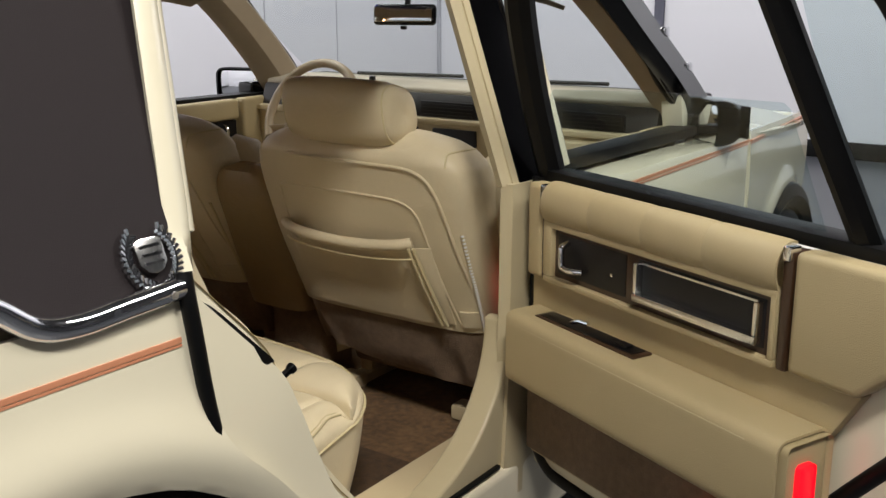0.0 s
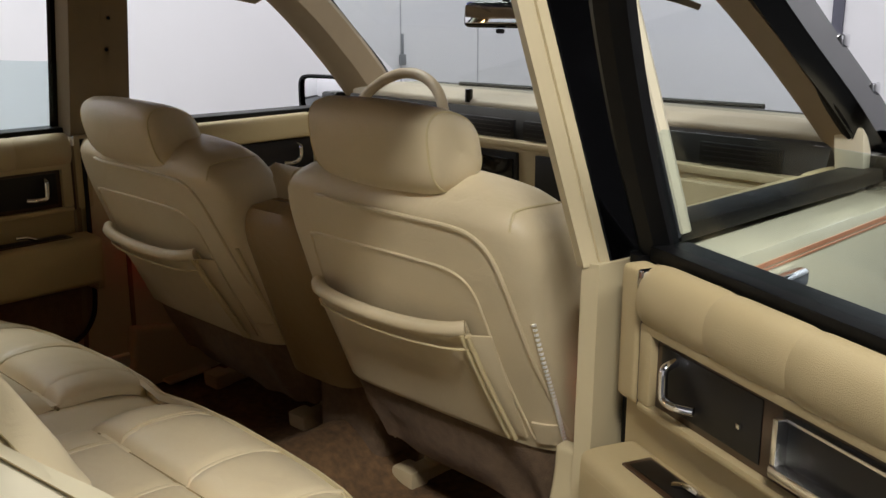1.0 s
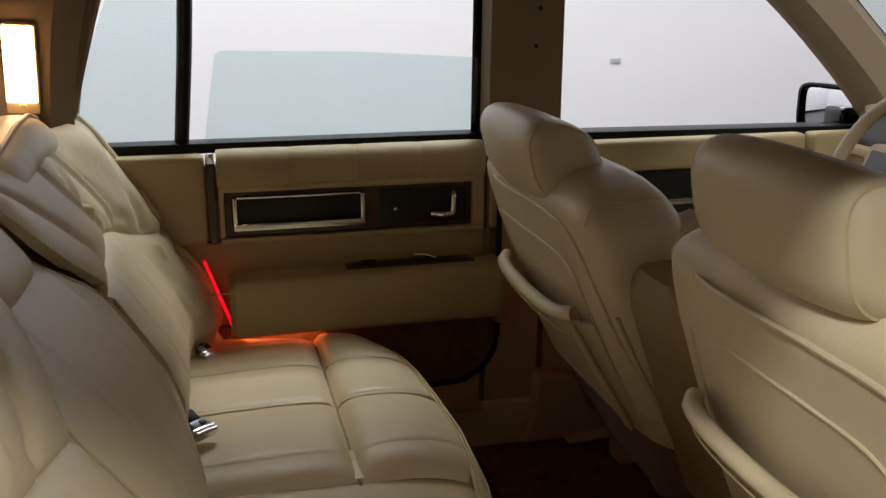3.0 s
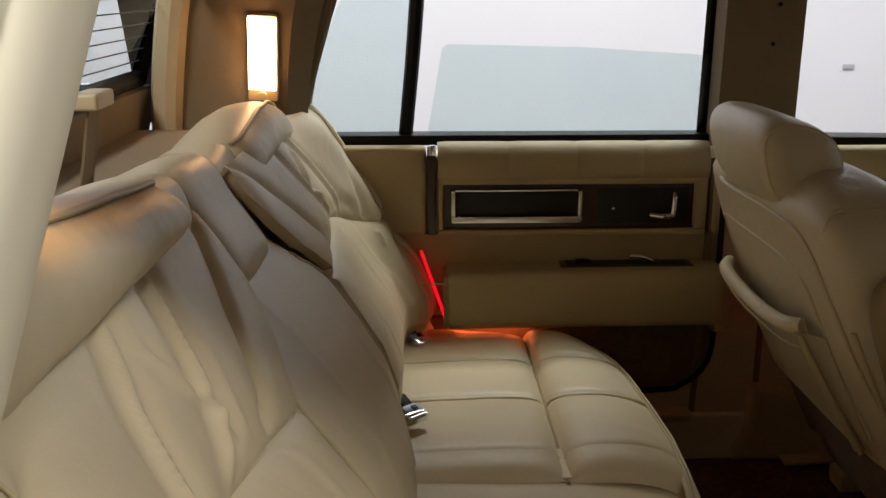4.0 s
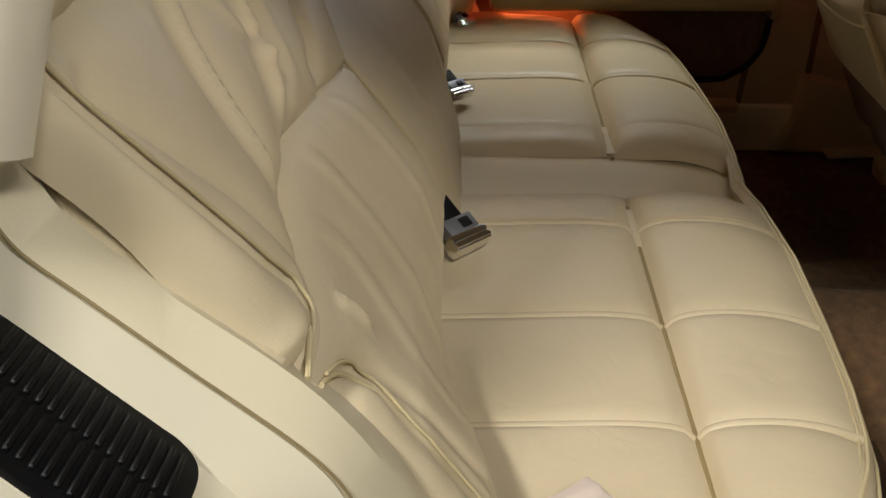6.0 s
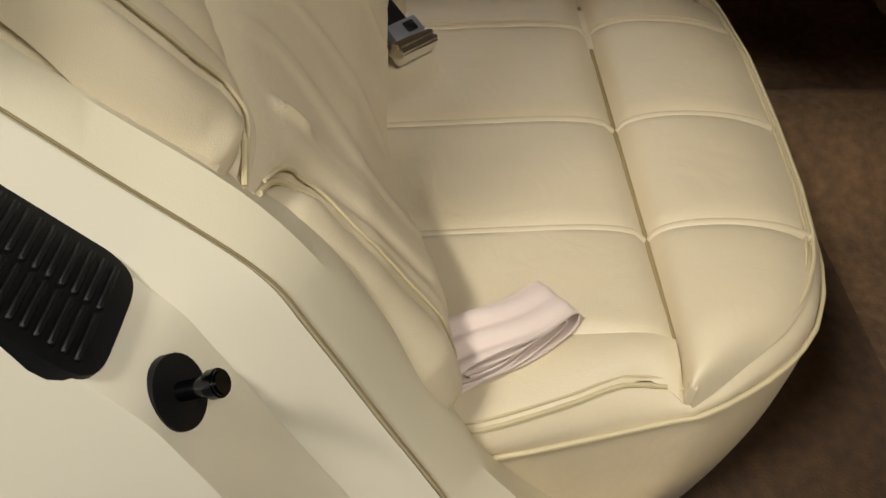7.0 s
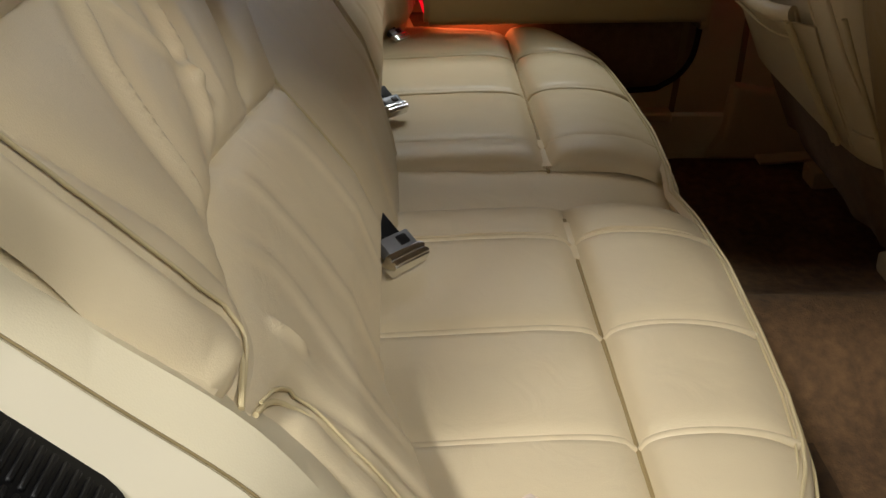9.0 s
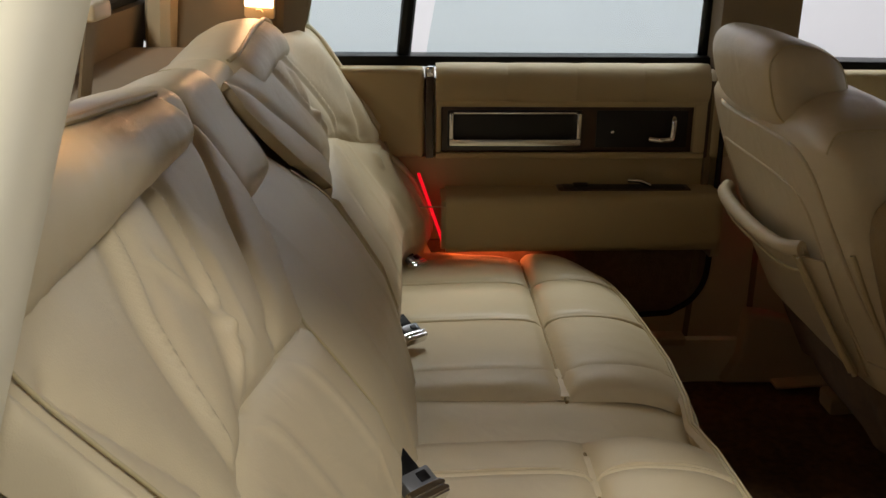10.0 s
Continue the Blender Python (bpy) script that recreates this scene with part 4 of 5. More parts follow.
    for dz, r in ((0.0, 0.0034), (-0.008, 0.0014)):
        a, b = sorted((s * 0.871, s * 0.8735))
        part("pinstripe", box(a, b, 0.07, 0.98, 0.878 + dz - r, 0.878 + dz + r), STRIPE, door, "coral pinstripe")
    return door


front_door(-1, "closed driver's door with beige trim and black handle panel")
front_door(1, "closed front passenger door with coral pinstripe")


def door_mirror(s, label):
    mir = thing("door_mirror", label, "mirror", "door mirrors", at=(s * 0.86, 0.80, 0.93))
    cx, cy, cz = (-0.862, 0.850, 0.952) if s < 0 else (0.845, 0.80, 0.945)
    turn = Matrix.Translation((cx, cy, cz)) @ Matrix.Rotation(radians(16 if s < 0 else -35), 4, "Z")
    bm = bmesh.new()

    def hs(u, v):
        w = 2 * math.pi * u
        c, s_ = math.cos(w), math.sin(w)
        k = 1 - 0.55 * v ** 3
        return turn @ Vector(((0.080 if s < 0 else 0.066) * math.copysign(abs(c) ** 0.35, c) * k, -0.045 + 0.10 * v, 0.052 * math.copysign(abs(s_) ** 0.35, s_) * k))
    part("housing", surf(hs, 36, 8, 0.006), GLOSS_BLACK, mir)
    part("housing_back", box(-0.06, 0.06, 0.045, 0.056, -0.04, 0.04, 0.005, m=turn), GLOSS_BLACK, mir)
    part("mirror_glass", box(-0.074 if s < 0 else -0.058, 0.074 if s < 0 else 0.058, -0.036, -0.032, -0.046, 0.046, 0.002, m=turn), MIRROR, mir)
    a, b = sorted((s * 0.76, s * 0.83))
    part("foot", box(a, b, 0.785, 0.845, 0.915, 0.965, 0.012, 3), GLOSS_BLACK, mir)


door_mirror(-1, "black door mirror on the driver's side reflecting white wall")
door_mirror(1, "black door mirror on the passenger side")


# ---------------------------------------------------------------- car shell
def sedan():
    car = thing("sedan", "cream sedan with dark brown vinyl roof and chrome trim", "car")
    # roof and headliner
    def top(u, v):
        x = lerp(-0.62, 0.62, u)
        y = lerp(-0.98, 0.42, v)
        return (x, y, 1.375 - 0.06 * (x / 0.62) ** 4 - 0.05 * abs((y + 0.25) / 0.7) ** 3)
    part("roof", surf(top, 20, 20, 0.03), VINYL_TOP, car, "dark brown vinyl roof")
    part("headliner", surf(lambda u, v: Vector(top(u, v)) - Vector((0, 0, 0.045)), 20, 20, 0.01), HEADLINER, car)
    for s in (1, -1):
        part("roof_rail", tube(smooth_line([(s * 0.63, 0.42, 1.285), (s * 0.645, 0.1, 1.315), (s * 0.645, -0.3, 1.325), (s * 0.635, -0.7, 1.31), (s * 0.62, -0.98, 1.28)], 6), 0.03, 10), PILLAR_TRIM, car)
    # floor
    part("floor_carpet", surf(lambda u, v: (lerp(-0.72, 0.72, u), lerp(-0.52, 1.15, v), 0.285 + 0.10 * math.exp(-((u - 0.5) / 0.075) ** 2) + 0.003 * noise.noise((u * 30, v * 30, 0))), 60, 50, 0.02), CARPET_FLOOR, car)
    part("floor_mat", surf(lambda u, v: (lerp(0.20, 0.62, u), lerp(-0.36, -0.08, v), 0.298 + 0.002 * noise.noise((u * 9, v * 9, 4))), 16, 12, 0.008), MAT_CARPET, car)
    part("floor_mat", surf(lambda u, v: (lerp(-0.62, -0.20, u), lerp(-0.36, -0.08, v), 0.298 + 0.002 * noise.noise((u * 9, v * 9, 6))), 16, 12, 0.008), MAT_CARPET, car)
    part("underbody", box(-0.78, 0.78, -2.2, 1.8, 0.18, 0.262), BLACK, car)
    for s in (1, -1):
        a, b = sorted((s * 0.69, s * 0.806))
        part("sill", prism([(a, 0.20), (a, 0.385), (b, 0.365), (b, 0.20)] if s > 0 else [(b, 0.20), (b, 0.385), (a, 0.365), (a, 0.20)], "y", -0.50, 1.0, 0.015, 3), PAINT, car)
        part("scuff_plate", box(*sorted((s * 0.666, s * 0.745)), -0.458, -0.06, 0.375, 0.394, 0.006, 3), PLASTIC, car)
        part("sill_strip", box(*sorted((s * 0.765, s * 0.80)), -0.40, -0.12, 0.372, 0.380, 0.002), BLACK, car)
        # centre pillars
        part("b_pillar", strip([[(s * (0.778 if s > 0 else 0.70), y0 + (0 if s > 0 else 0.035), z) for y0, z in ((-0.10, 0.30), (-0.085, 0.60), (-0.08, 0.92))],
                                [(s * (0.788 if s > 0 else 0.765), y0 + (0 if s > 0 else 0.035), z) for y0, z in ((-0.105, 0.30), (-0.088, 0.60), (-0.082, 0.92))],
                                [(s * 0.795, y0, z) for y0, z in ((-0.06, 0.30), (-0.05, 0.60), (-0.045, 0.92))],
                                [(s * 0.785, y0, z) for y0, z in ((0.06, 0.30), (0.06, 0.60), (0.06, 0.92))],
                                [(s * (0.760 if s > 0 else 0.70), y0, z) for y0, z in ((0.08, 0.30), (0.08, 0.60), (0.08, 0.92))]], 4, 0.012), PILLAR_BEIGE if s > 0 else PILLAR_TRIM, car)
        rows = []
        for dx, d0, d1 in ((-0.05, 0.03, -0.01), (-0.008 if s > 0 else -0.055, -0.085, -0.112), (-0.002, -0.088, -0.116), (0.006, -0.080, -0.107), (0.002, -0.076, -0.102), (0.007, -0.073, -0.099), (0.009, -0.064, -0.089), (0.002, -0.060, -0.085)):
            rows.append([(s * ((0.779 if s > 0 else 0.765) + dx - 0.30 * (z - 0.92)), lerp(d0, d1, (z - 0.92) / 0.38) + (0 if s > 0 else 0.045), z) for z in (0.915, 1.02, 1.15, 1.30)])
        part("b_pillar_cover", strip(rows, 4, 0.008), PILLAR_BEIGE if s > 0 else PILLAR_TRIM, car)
        if s < 0:
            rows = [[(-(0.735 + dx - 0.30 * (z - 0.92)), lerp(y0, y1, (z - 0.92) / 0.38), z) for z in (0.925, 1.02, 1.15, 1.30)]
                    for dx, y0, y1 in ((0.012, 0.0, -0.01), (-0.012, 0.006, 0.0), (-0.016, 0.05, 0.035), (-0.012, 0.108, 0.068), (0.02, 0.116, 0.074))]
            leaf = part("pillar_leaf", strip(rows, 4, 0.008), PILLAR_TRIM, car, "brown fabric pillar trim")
            for z in (1.12, 1.19):
                part("trim_stud", tube([(-0.715 + 0.30 * (z - 0.92), 0.035, z), (-0.708 + 0.30 * (z - 0.92), 0.034, z)], 0.004, 8), BLACK, leaf)
        rows = []
        for dx, d0, d1 in ((0.0, -0.061, -0.086), (0.008, -0.057, -0.081), (0.014, 0.0, -0.03), (0.018, 0.045, 0.0), (0.0, 0.05, 0.005)):
            rows.append([(s * ((0.782 if s > 0 else 0.77) + dx - 0.30 * (z - 0.92)), lerp(d0, d1, (z - 0.92) / 0.38), z) for z in (0.90, 1.02, 1.15, 1.30)])
        part("pillar_applique", strip(rows, 4, 0.008), GLOSS_BLACK, car, "dark outer pillar face")
        # windscreen pillars
        rows = []
        for dx, dy in ((0.02, -0.05), (-0.02, -0.055), (-0.055, -0.02), (-0.06, 0.05), (-0.02, 0.09)):
            rows.append([(s * (0.74 + dx - 0.26 * (z - 0.93)), y + dy + (0 if s > 0 else 0.050), z) for y, z in ((0.86, 0.93), (0.735, 1.05), (0.58, 1.18), (0.44, 1.28))])
        part("a_pillar", strip(rows, 5, 0.012), HEADLINER, car)
        rows = []
        for dx, dy in ((0.025, -0.06), (0.055, -0.03), (0.045, 0.09), (-0.01, 0.11)):
            rows.append([(s * (0.74 + dx - 0.26 * (z - 0.93)), y + dy + (0 if s > 0 else 0.050), z) for y, z in ((0.88, 0.92), (0.75, 1.05), (0.59, 1.18), (0.45, 1.30))])
        part("a_pillar_skin", strip(rows, 5, 0.01), GLOSS_BLACK, car, "glossy black windscreen pillar")
        for z, y in ((0.98, 0.845), (1.07, 0.76), (1.16, 0.66), (1.25, 0.55)):
            xx = s * (0.79 - 0.26 * (z - 0.93))
            part("chrome_clip", box(xx - 0.008, xx + 0.008, y + 0.045, y + 0.075, z - 0.01, z + 0.014, 0.004), CHROME, car)
        rail = smooth_line([(s * (0.765 - 0.26 * (z - 0.93)), y + 0.115, z + 0.004) for y, z in ((0.90, 0.92), (0.75, 1.05), (0.59, 1.18), (0.45, 1.30))], 6)
        part("cream_edge", tube(rail, 0.012), CREAM_EDGE, car)
    curve = smooth_line([(-0.70, -0.018, 0.92), (-0.70, -0.017, 0.70), (-0.70, -0.019, 0.54), (-0.70, -0.035, 0.48), (-0.70, -0.075, 0.445), (-0.70, -0.14, 0.432), (-0.70, -0.50, 0.425)], 6)
    poly = [(p.y, p.z) for p in curve] + [(-0.50, 0.30), (-0.10, 0.30), (0.06, 0.30), (0.26, 0.30), (0.26, 0.36), (0.20, 0.44), (0.12, 0.56), (0.10, 0.70), (0.10, 0.92)]
    part("pillar_base", prism(poly, "x", -0.735, -0.701), PLASTIC, car, "beige moulded pillar foot")
    part("opening_seal", tube([p + Vector((0.001, -0.002, 0)) for p in curve], 0.006), BLACK, car, "black rubber door seal")
    part("pillar_foot", prism([(0.02, 0.29), (0.05, 0.35), (0.06, 0.45), (0.22, 0.42), (0.27, 0.34), (0.29, 0.29)], "x", -0.71, -0.665, 0.012, 3), PLASTIC, car)
    arc = [(-0.083 - 0.30 * (1 - math.sin(a)), 0.388 + 0.27 * (1 - math.cos(a))) for a in np.linspace(0.0, math.pi / 2, 14)]
    part("pillar_flare", prism(arc + [(-0.06, 0.66), (-0.06, 0.36), (-0.38, 0.36)], "x", 0.735, 0.792, 0.007, 3), PILLAR_BEIGE, car, "beige flared foot of the door pillar")
    # rear corner trim, inside
    for s in (1, -1):
        o = 0.0 if s < 0 else -0.075
        e = 0.0 if s < 0 else 0.03
        rows = [[(s * (0.70 + e - 0.30 * max(0, z - 0.93)), y + o, z) for y, z in ((-0.815, 0.90), (-0.80, 1.05), (-0.765, 1.20), (-0.715, 1.31))],
                [(s * (0.655 + e - 0.30 * max(0, z - 0.93)), y + o, z) for y, z in ((-0.845, 0.90), (-0.835, 1.05), (-0.81, 1.20), (-0.765, 1.31))],
                [(s * (0.645 - 0.28 * max(0, z - 0.93)), y, z) for y, z in ((-0.94, 0.90), (-0.93, 1.05), (-0.90, 1.20), (-0.86, 1.31))],
                [(s * (0.630 - 0.28 * max(0, z - 0.93)), y, z) for y, z in ((-1.03, 0.90), (-1.015, 1.05), (-0.985, 1.20), (-0.95, 1.31))]]
        part("c_pillar_trim", strip(rows, 5, 0.015), PILLAR_TRIM, car)
        rows = [[(s * (0.630 + dx - 0.28 * max(0, z - 0.93)), y + dy, z) for y, z in ((-1.025, 0.94), (-1.012, 1.05), (-0.982, 1.20), (-0.948, 1.31))]
                for dx, dy in ((0.0, 0.0), (-0.022, -0.008), (-0.030, -0.024), (-0.024, -0.046), (0.0, -0.056))]
        part("rear_garnish", strip(rows, 5, 0.008), PLASTIC, car, "beige moulding beside the rear window")
    part("parcel_shelf", box(-0.66, 0.66, -1.18, -0.93, 0.88, 0.945, 0.012), PILLAR_TRIM, car)

    def pad_top(u, v):
        return (lerp(-0.60, 0.60, u), lerp(-0.95, -1.12, v), 0.948 + 0.026 * puff(v, 8) * puff(u, 30))
    part("shelf_pad", surf(pad_top, 30, 14, 0.01), HEADLINER, car, "padded fabric shelf behind the seat")
    part("shelf_riser", prism([(-1.16, 0.93), (-1.10, 0.93), (-1.075, 1.050), (-1.135, 1.055)], "x", -0.66, 0.66, 0.004), PILLAR_TRIM, car)
    glass = [(-0.62, -1.095, 1.065), (0.62, -1.095, 1.065), (0.55, -0.99, 1.30), (-0.55, -0.99, 1.30)]
    bm = bmesh.new()
    bm.faces.new([bm.verts.new(p) for p in glass])
    bmesh.ops.solidify(bm, geom=list(bm.faces), thickness=0.005)
    g = part("rear_glass", bm, GLASS, car, "tinted rear window with heater lines", False)
    g.visible_shadow = False
    part("rear_glass_frame", tube(glass, 0.016, 8, True), BLACK, car)
    for k in range(9):
        t = 0.12 + 0.09 * k
        y, z = lerp(-1.095, -0.99, t), lerp(1.065, 1.30, t)
        w = lerp(0.60, 0.54, t)
        part("heater_line", box(-w, w, y - 0.001, y + 0.001, z + 0.004, z + 0.006), DARK_JOINT, g)
    # windscreen
    ws = [(-0.66, 1.0, 0.965), (0.66, 1.0, 0.965), (0.59, 0.48, 1.325), (-0.59, 0.48, 1.325)]

    def screen(a, b):
        bm = bmesh.new()
        q = [Vector(ws[0]).lerp(Vector(ws[3]), a), Vector(ws[1]).lerp(Vector(ws[2]), a), Vector(ws[1]).lerp(Vector(ws[2]), b), Vector(ws[0]).lerp(Vector(ws[3]), b)]
        bm.faces.new([bm.verts.new(p) for p in q])
        bmesh.ops.solidify(bm, geom=list(bm.faces), thickness=0.005)
        return bm
    for nm, a, b, mt in (("windscreen", 0.0, 0.78, CLEAR), ("windscreen_band", 0.78, 1.0, SHADE_BAND)):
        g = part(nm, screen(a, b), mt, car, "blue sun band along the windscreen" if mt is SHADE_BAND else "clear windscreen", False)
        g.visible_shadow = False
    # right rear quarter, outside
    arch_y, arch_z, arch_r = -1.10, 0.34, 0.40
    for s in (1, -1):
        low = [(s * 0.872, y, z) for y, z in ((-0.54, 0.40), (-0.60, 0.46), (-0.70, 0.56), (-0.79, 0.66), (-0.865, 0.742), (-0.895, 0.84), (-0.903, 0.935))]
        front_line = smooth_line(low, 6)

        def quarter(u, v, s=s, front_line=front_line):
            k = v * (len(front_line) - 1)
            p = front_line[min(int(round(k)), len(front_line) - 1)]
            y = lerp(p.y, -2.35, u ** 1.3)
            z = p.z
            d = math.hypot(y - arch_y, z - arch_z)
            x = 0.872 - 0.03 * ((z - 0.75) / 0.3) ** 2 - 0.05 * max(0, -1.4 - y) ** 1.5
            flare = 0.016 * math.exp(-((d - arch_r - 0.045) / 0.045) ** 2)
            x += flare
            if d < arch_r and z < 0.80:
                k2 = arch_r / max(d, 1e-6)
                y, z = arch_y + (y - arch_y) * k2, arch_z + (z - arch_z) * k2
            return (s * x, y, z)
        part("quarter_panel", surf(quarter, 60, len(front_line) - 1, -0.012 * s), PAINT, car)
        part("wheel_well", tube([(s * (0.86 - 0.05), arch_y + 0.39 * math.cos(w), arch_z + 0.39 * math.sin(w)) for w in np.linspace(-0.3, math.pi + 0.3, 30)], 0.05, 8), BLACK, car)
        part("quarter_seal", tube(smooth_line([(s * 0.862, -0.900, 0.955), (s * 0.868, -0.902, 0.93), (s * 0.872, -0.898, 0.88), (s * 0.874, -0.890, 0.81), (s * 0.874, -0.878, 0.745)], 8), 0.010, 10), BLACK, car, "black rubber edge strip")
        def sail(u, v, s=s):
            z0 = track([(-1.9, 1.02), (-1.2, 1.015), (-1.13, 0.975), (-1.085, 0.945), (-1.04, 0.935), (-0.9, 0.945)], lerp(-0.9, -1.145, u))
            z = lerp(z0, 1.36, v)
            y = lerp(-0.888 + 0.25 * max(0, z - 0.95), -1.145, u)
            return (s * (0.850 - 0.46 * max(0, z - 0.94) * (1 - 0.07 * u)), y, z)
        part("sail_panel", surf(sail, 50, 16, -0.03 * s), VINYL_TOP, car, "dark brown vinyl sail panel")
        ch = smooth_line([(s * 0.862, y, z) for y, z in ((-0.903, 0.938), (-0.98, 0.934), (-1.04, 0.931), (-1.085, 0.940), (-1.13, 0.973), (-1.20, 1.018), (-1.5, 1.018))], 8)
        part("chrome_moulding", tube(ch, 0.0135, 14), CHROME, car, "polished chrome moulding")
        for y in (-0.925, -1.0):
            part("moulding_screw", tube([(s * 0.871, y, 0.936), (s * 0.876, y, 0.936)], 0.005, 10), CHROME, car)
        for dz, r in ((0.0, 0.0032), (-0.0062, 0.0014)):
            part("pinstripe", box(*sorted((s * 0.860, s * 0.8682)), -1.9, -0.914, 0.880 + dz - r, 0.880 + dz + r), STRIPE, car, "coral pinstripe")
        part("roof_drip", tube(smooth_line([(s * 0.668, -0.79, 1.33), (s * 0.66, -0.5, 1.345), (s * 0.655, 0.1, 1.34), (s * 0.66, 0.45, 1.30)], 6), 0.014), CREAM_EDGE, car)
    # door opening, rear side: outer edge, paint fold, seal, lip and cabin edge
    for s in (1, -1):
        outer = [(0.85, -0.903, 0.955), (0.856, -0.900, 0.93), (0.862, -0.896, 0.89), (0.868, -0.89, 0.83), (0.870, -0.876, 0.785), (0.872, -0.86, 0.74), (0.872, -0.80, 0.66), (0.872, -0.72, 0.56), (0.872, -0.62, 0.46), (0.862, -0.52, 0.395)]
        seal = [(0.780, -0.846, 0.975), (0.779, -0.842, 0.950), (0.778, -0.832, 0.925), (0.776, -0.806, 0.897), (0.774, -0.765, 0.855), (0.77, -0.700, 0.787), (0.77, -0.672, 0.735), (0.77, -0.62, 0.623), (0.77, -0.565, 0.52), (0.77, -0.45, 0.395)]
        fold = [(0.838, -0.872, 0.975)] + [(0.860 - 0.5 * max(0, z - 0.93), y - (0.052 if z > 0.7 else 0.057), z) for x, y, z in seal[1:]]
        well = [(0.802, -0.858, 0.975)] + [(0.787 + 0.3 * max(0, z - 0.92), y - 0.046 + 0.7 * max(0, z - 0.90), z) for x, y, z in seal[1:]]
        lip = [(0.757, -0.828, 0.975), (0.750, -0.829, 0.955), (0.747, -0.823, 0.932), (0.746, -0.806, 0.908), (0.745, -0.770, 0.874), (0.742, -0.700, 0.808), (0.74, -0.65, 0.727), (0.74, -0.597, 0.613), (0.74, -0.545, 0.53), (0.74, -0.44, 0.40)]
        inner = [(0.732, -0.843, 0.965), (0.726, -0.842, 0.948), (0.722, -0.830, 0.925), (0.720, -0.808, 0.898), (0.719, -0.772, 0.862), (0.718, -0.715, 0.802), (0.718, -0.66, 0.742), (0.718, -0.60, 0.62), (0.718, -0.555, 0.535), (0.715, -0.45, 0.40)]
        # upper pillar: paint that runs down into the jamb, a channel, and a narrow moulding inside it
        rows = []
        for foot, dx, dy in (((0.846, -0.898, 0.94), 0.052, -0.068), ((0.846, -0.880, 0.945), 0.056, -0.054), ((0.826, -0.866, 0.955), 0.048, -0.036),
                             ((0.808, -0.859, 0.965), 0.042, -0.030), ((0.800, -0.856, 0.965), 0.039, -0.034), ((0.792, -0.852, 0.965), 0.034, -0.037), ((0.784, -0.846, 0.965), 0.029, -0.033)):
            rows.append([(s * foot[0], foot[1], foot[2])] + [(s * (0.78 + dx - 0.377 * (z - 0.95)), -0.828 + dy + 0.214 * (z - 0.95), z) for z in (1.0, 1.08, 1.16, 1.24, 1.32)])
        part("pillar_skin", strip(rows, 5, 0.008 * s), PAINT, car, "cream painted door pillar")
        rows = []
        for dx, dy in ((0.029, -0.034), (0.028, -0.016), (0.024, -0.010), (0.008, 0.001), (0.002, 0.002), (-0.004, -0.002), (-0.014, -0.022), (-0.020, -0.050)):
            rows.append([(s * (0.78 + dx - 0.377 * (z - 0.95)), -0.828 + dy + 0.214 * (z - 0.95), z) for z in (0.972 + 0.3 * max(0.0, dx), 1.0, 1.08, 1.16, 1.24, 1.32)])
        part("pillar_moulding", strip(rows, 4, 0.008 * s), CREAM_EDGE, car, "cream upper pillar moulding")
        m = [[(s * x, y, z) for x, y, z in l] for l in (outer, fold, well, seal)]
        part("door_jamb", strip(m, 6, 0.008 * s), PAINT, car, "painted rear door jamb")
        m = [[(s * x, y + 0.004, z) for x, y, z in l] for l in (seal, lip, inner, [(x - 0.040, y - 0.010, z - 0.014) for x, y, z in inner])]
        part("jamb_trim", strip(m, 6, 0.008 * s), TRIM_CREAM, car, "cream vinyl edge trim")
        part("jamb_seam", tube(smooth_line([(s * (x + 0.001), y + 0.0045, z) for x, y, z in seal], 6), 0.0009), SEAM_AND_SHADE, car)
    # front wing, bonnet and bumper
    for s in (1, -1):
        def wing(u, v, s=s):
            y = lerp(1.0, 1.87, u)
            z = lerp(0.36, 0.90, v)
            d = math.hypot(y - 1.50, z - 0.34)
            x = 0.872 - 0.025 * ((z - 0.75) / 0.3) ** 2 - 0.11 * (y - 1) + 0.014 * math.exp(-((d - 0.345) / 0.04) ** 2)
            zz = z - 0.03 * u * v
            if d < 0.305 and z < 0.8:
                k = 0.305 / max(d, 1e-6)
                y, zz = 1.50 + (y - 1.50) * k, 0.34 + (z - 0.34) * k
            return (s * x, y, zz)
        part("front_wing", surf(wing, 60, 30, 0.012 * s), PAINT, car)
        for dz, r in ((0.0, 0.0032), (-0.008, 0.0014)):
            part("pinstripe", tube([(s * (0.870 - 0.11 * (y - 1)), y, 0.875 - 0.02 * (y - 1) + dz) for y in np.linspace(1.0, 1.84, 20)], r, 6), STRIPE, car, "coral pinstripe")
        part("arch_liner", tube([(s * 0.80, 1.50 + 0.30 * math.cos(w), 0.34 + 0.30 * math.sin(w)) for w in np.linspace(-0.3, math.pi + 0.3, 30)], 0.05, 8), BLACK, car)
        part("front_side_lamp", box(*sorted((s * 0.735, s * 0.752)), 1.74, 1.83, 0.70, 0.84, 0.006), GLOSS_BLACK, car)
    part("bonnet", surf(lambda u, v: (lerp(-0.86, 0.86, u) * (1 - 0.10 * v * v), lerp(1.0, 1.85, v), 0.93 - 0.05 * v - 0.04 * abs(2 * u - 1) ** 4), 24, 16, 0.015), PAINT, car)
    part("front_end", box(-0.74, 0.74, 1.79, 1.87, 0.45, 0.86, 0.02), PAINT, car)
    part("bumper", box(-0.78, 0.78, 1.84, 1.97, 0.42, 0.56, 0.03, 3), CREAM_EDGE, car, "cream bumper")
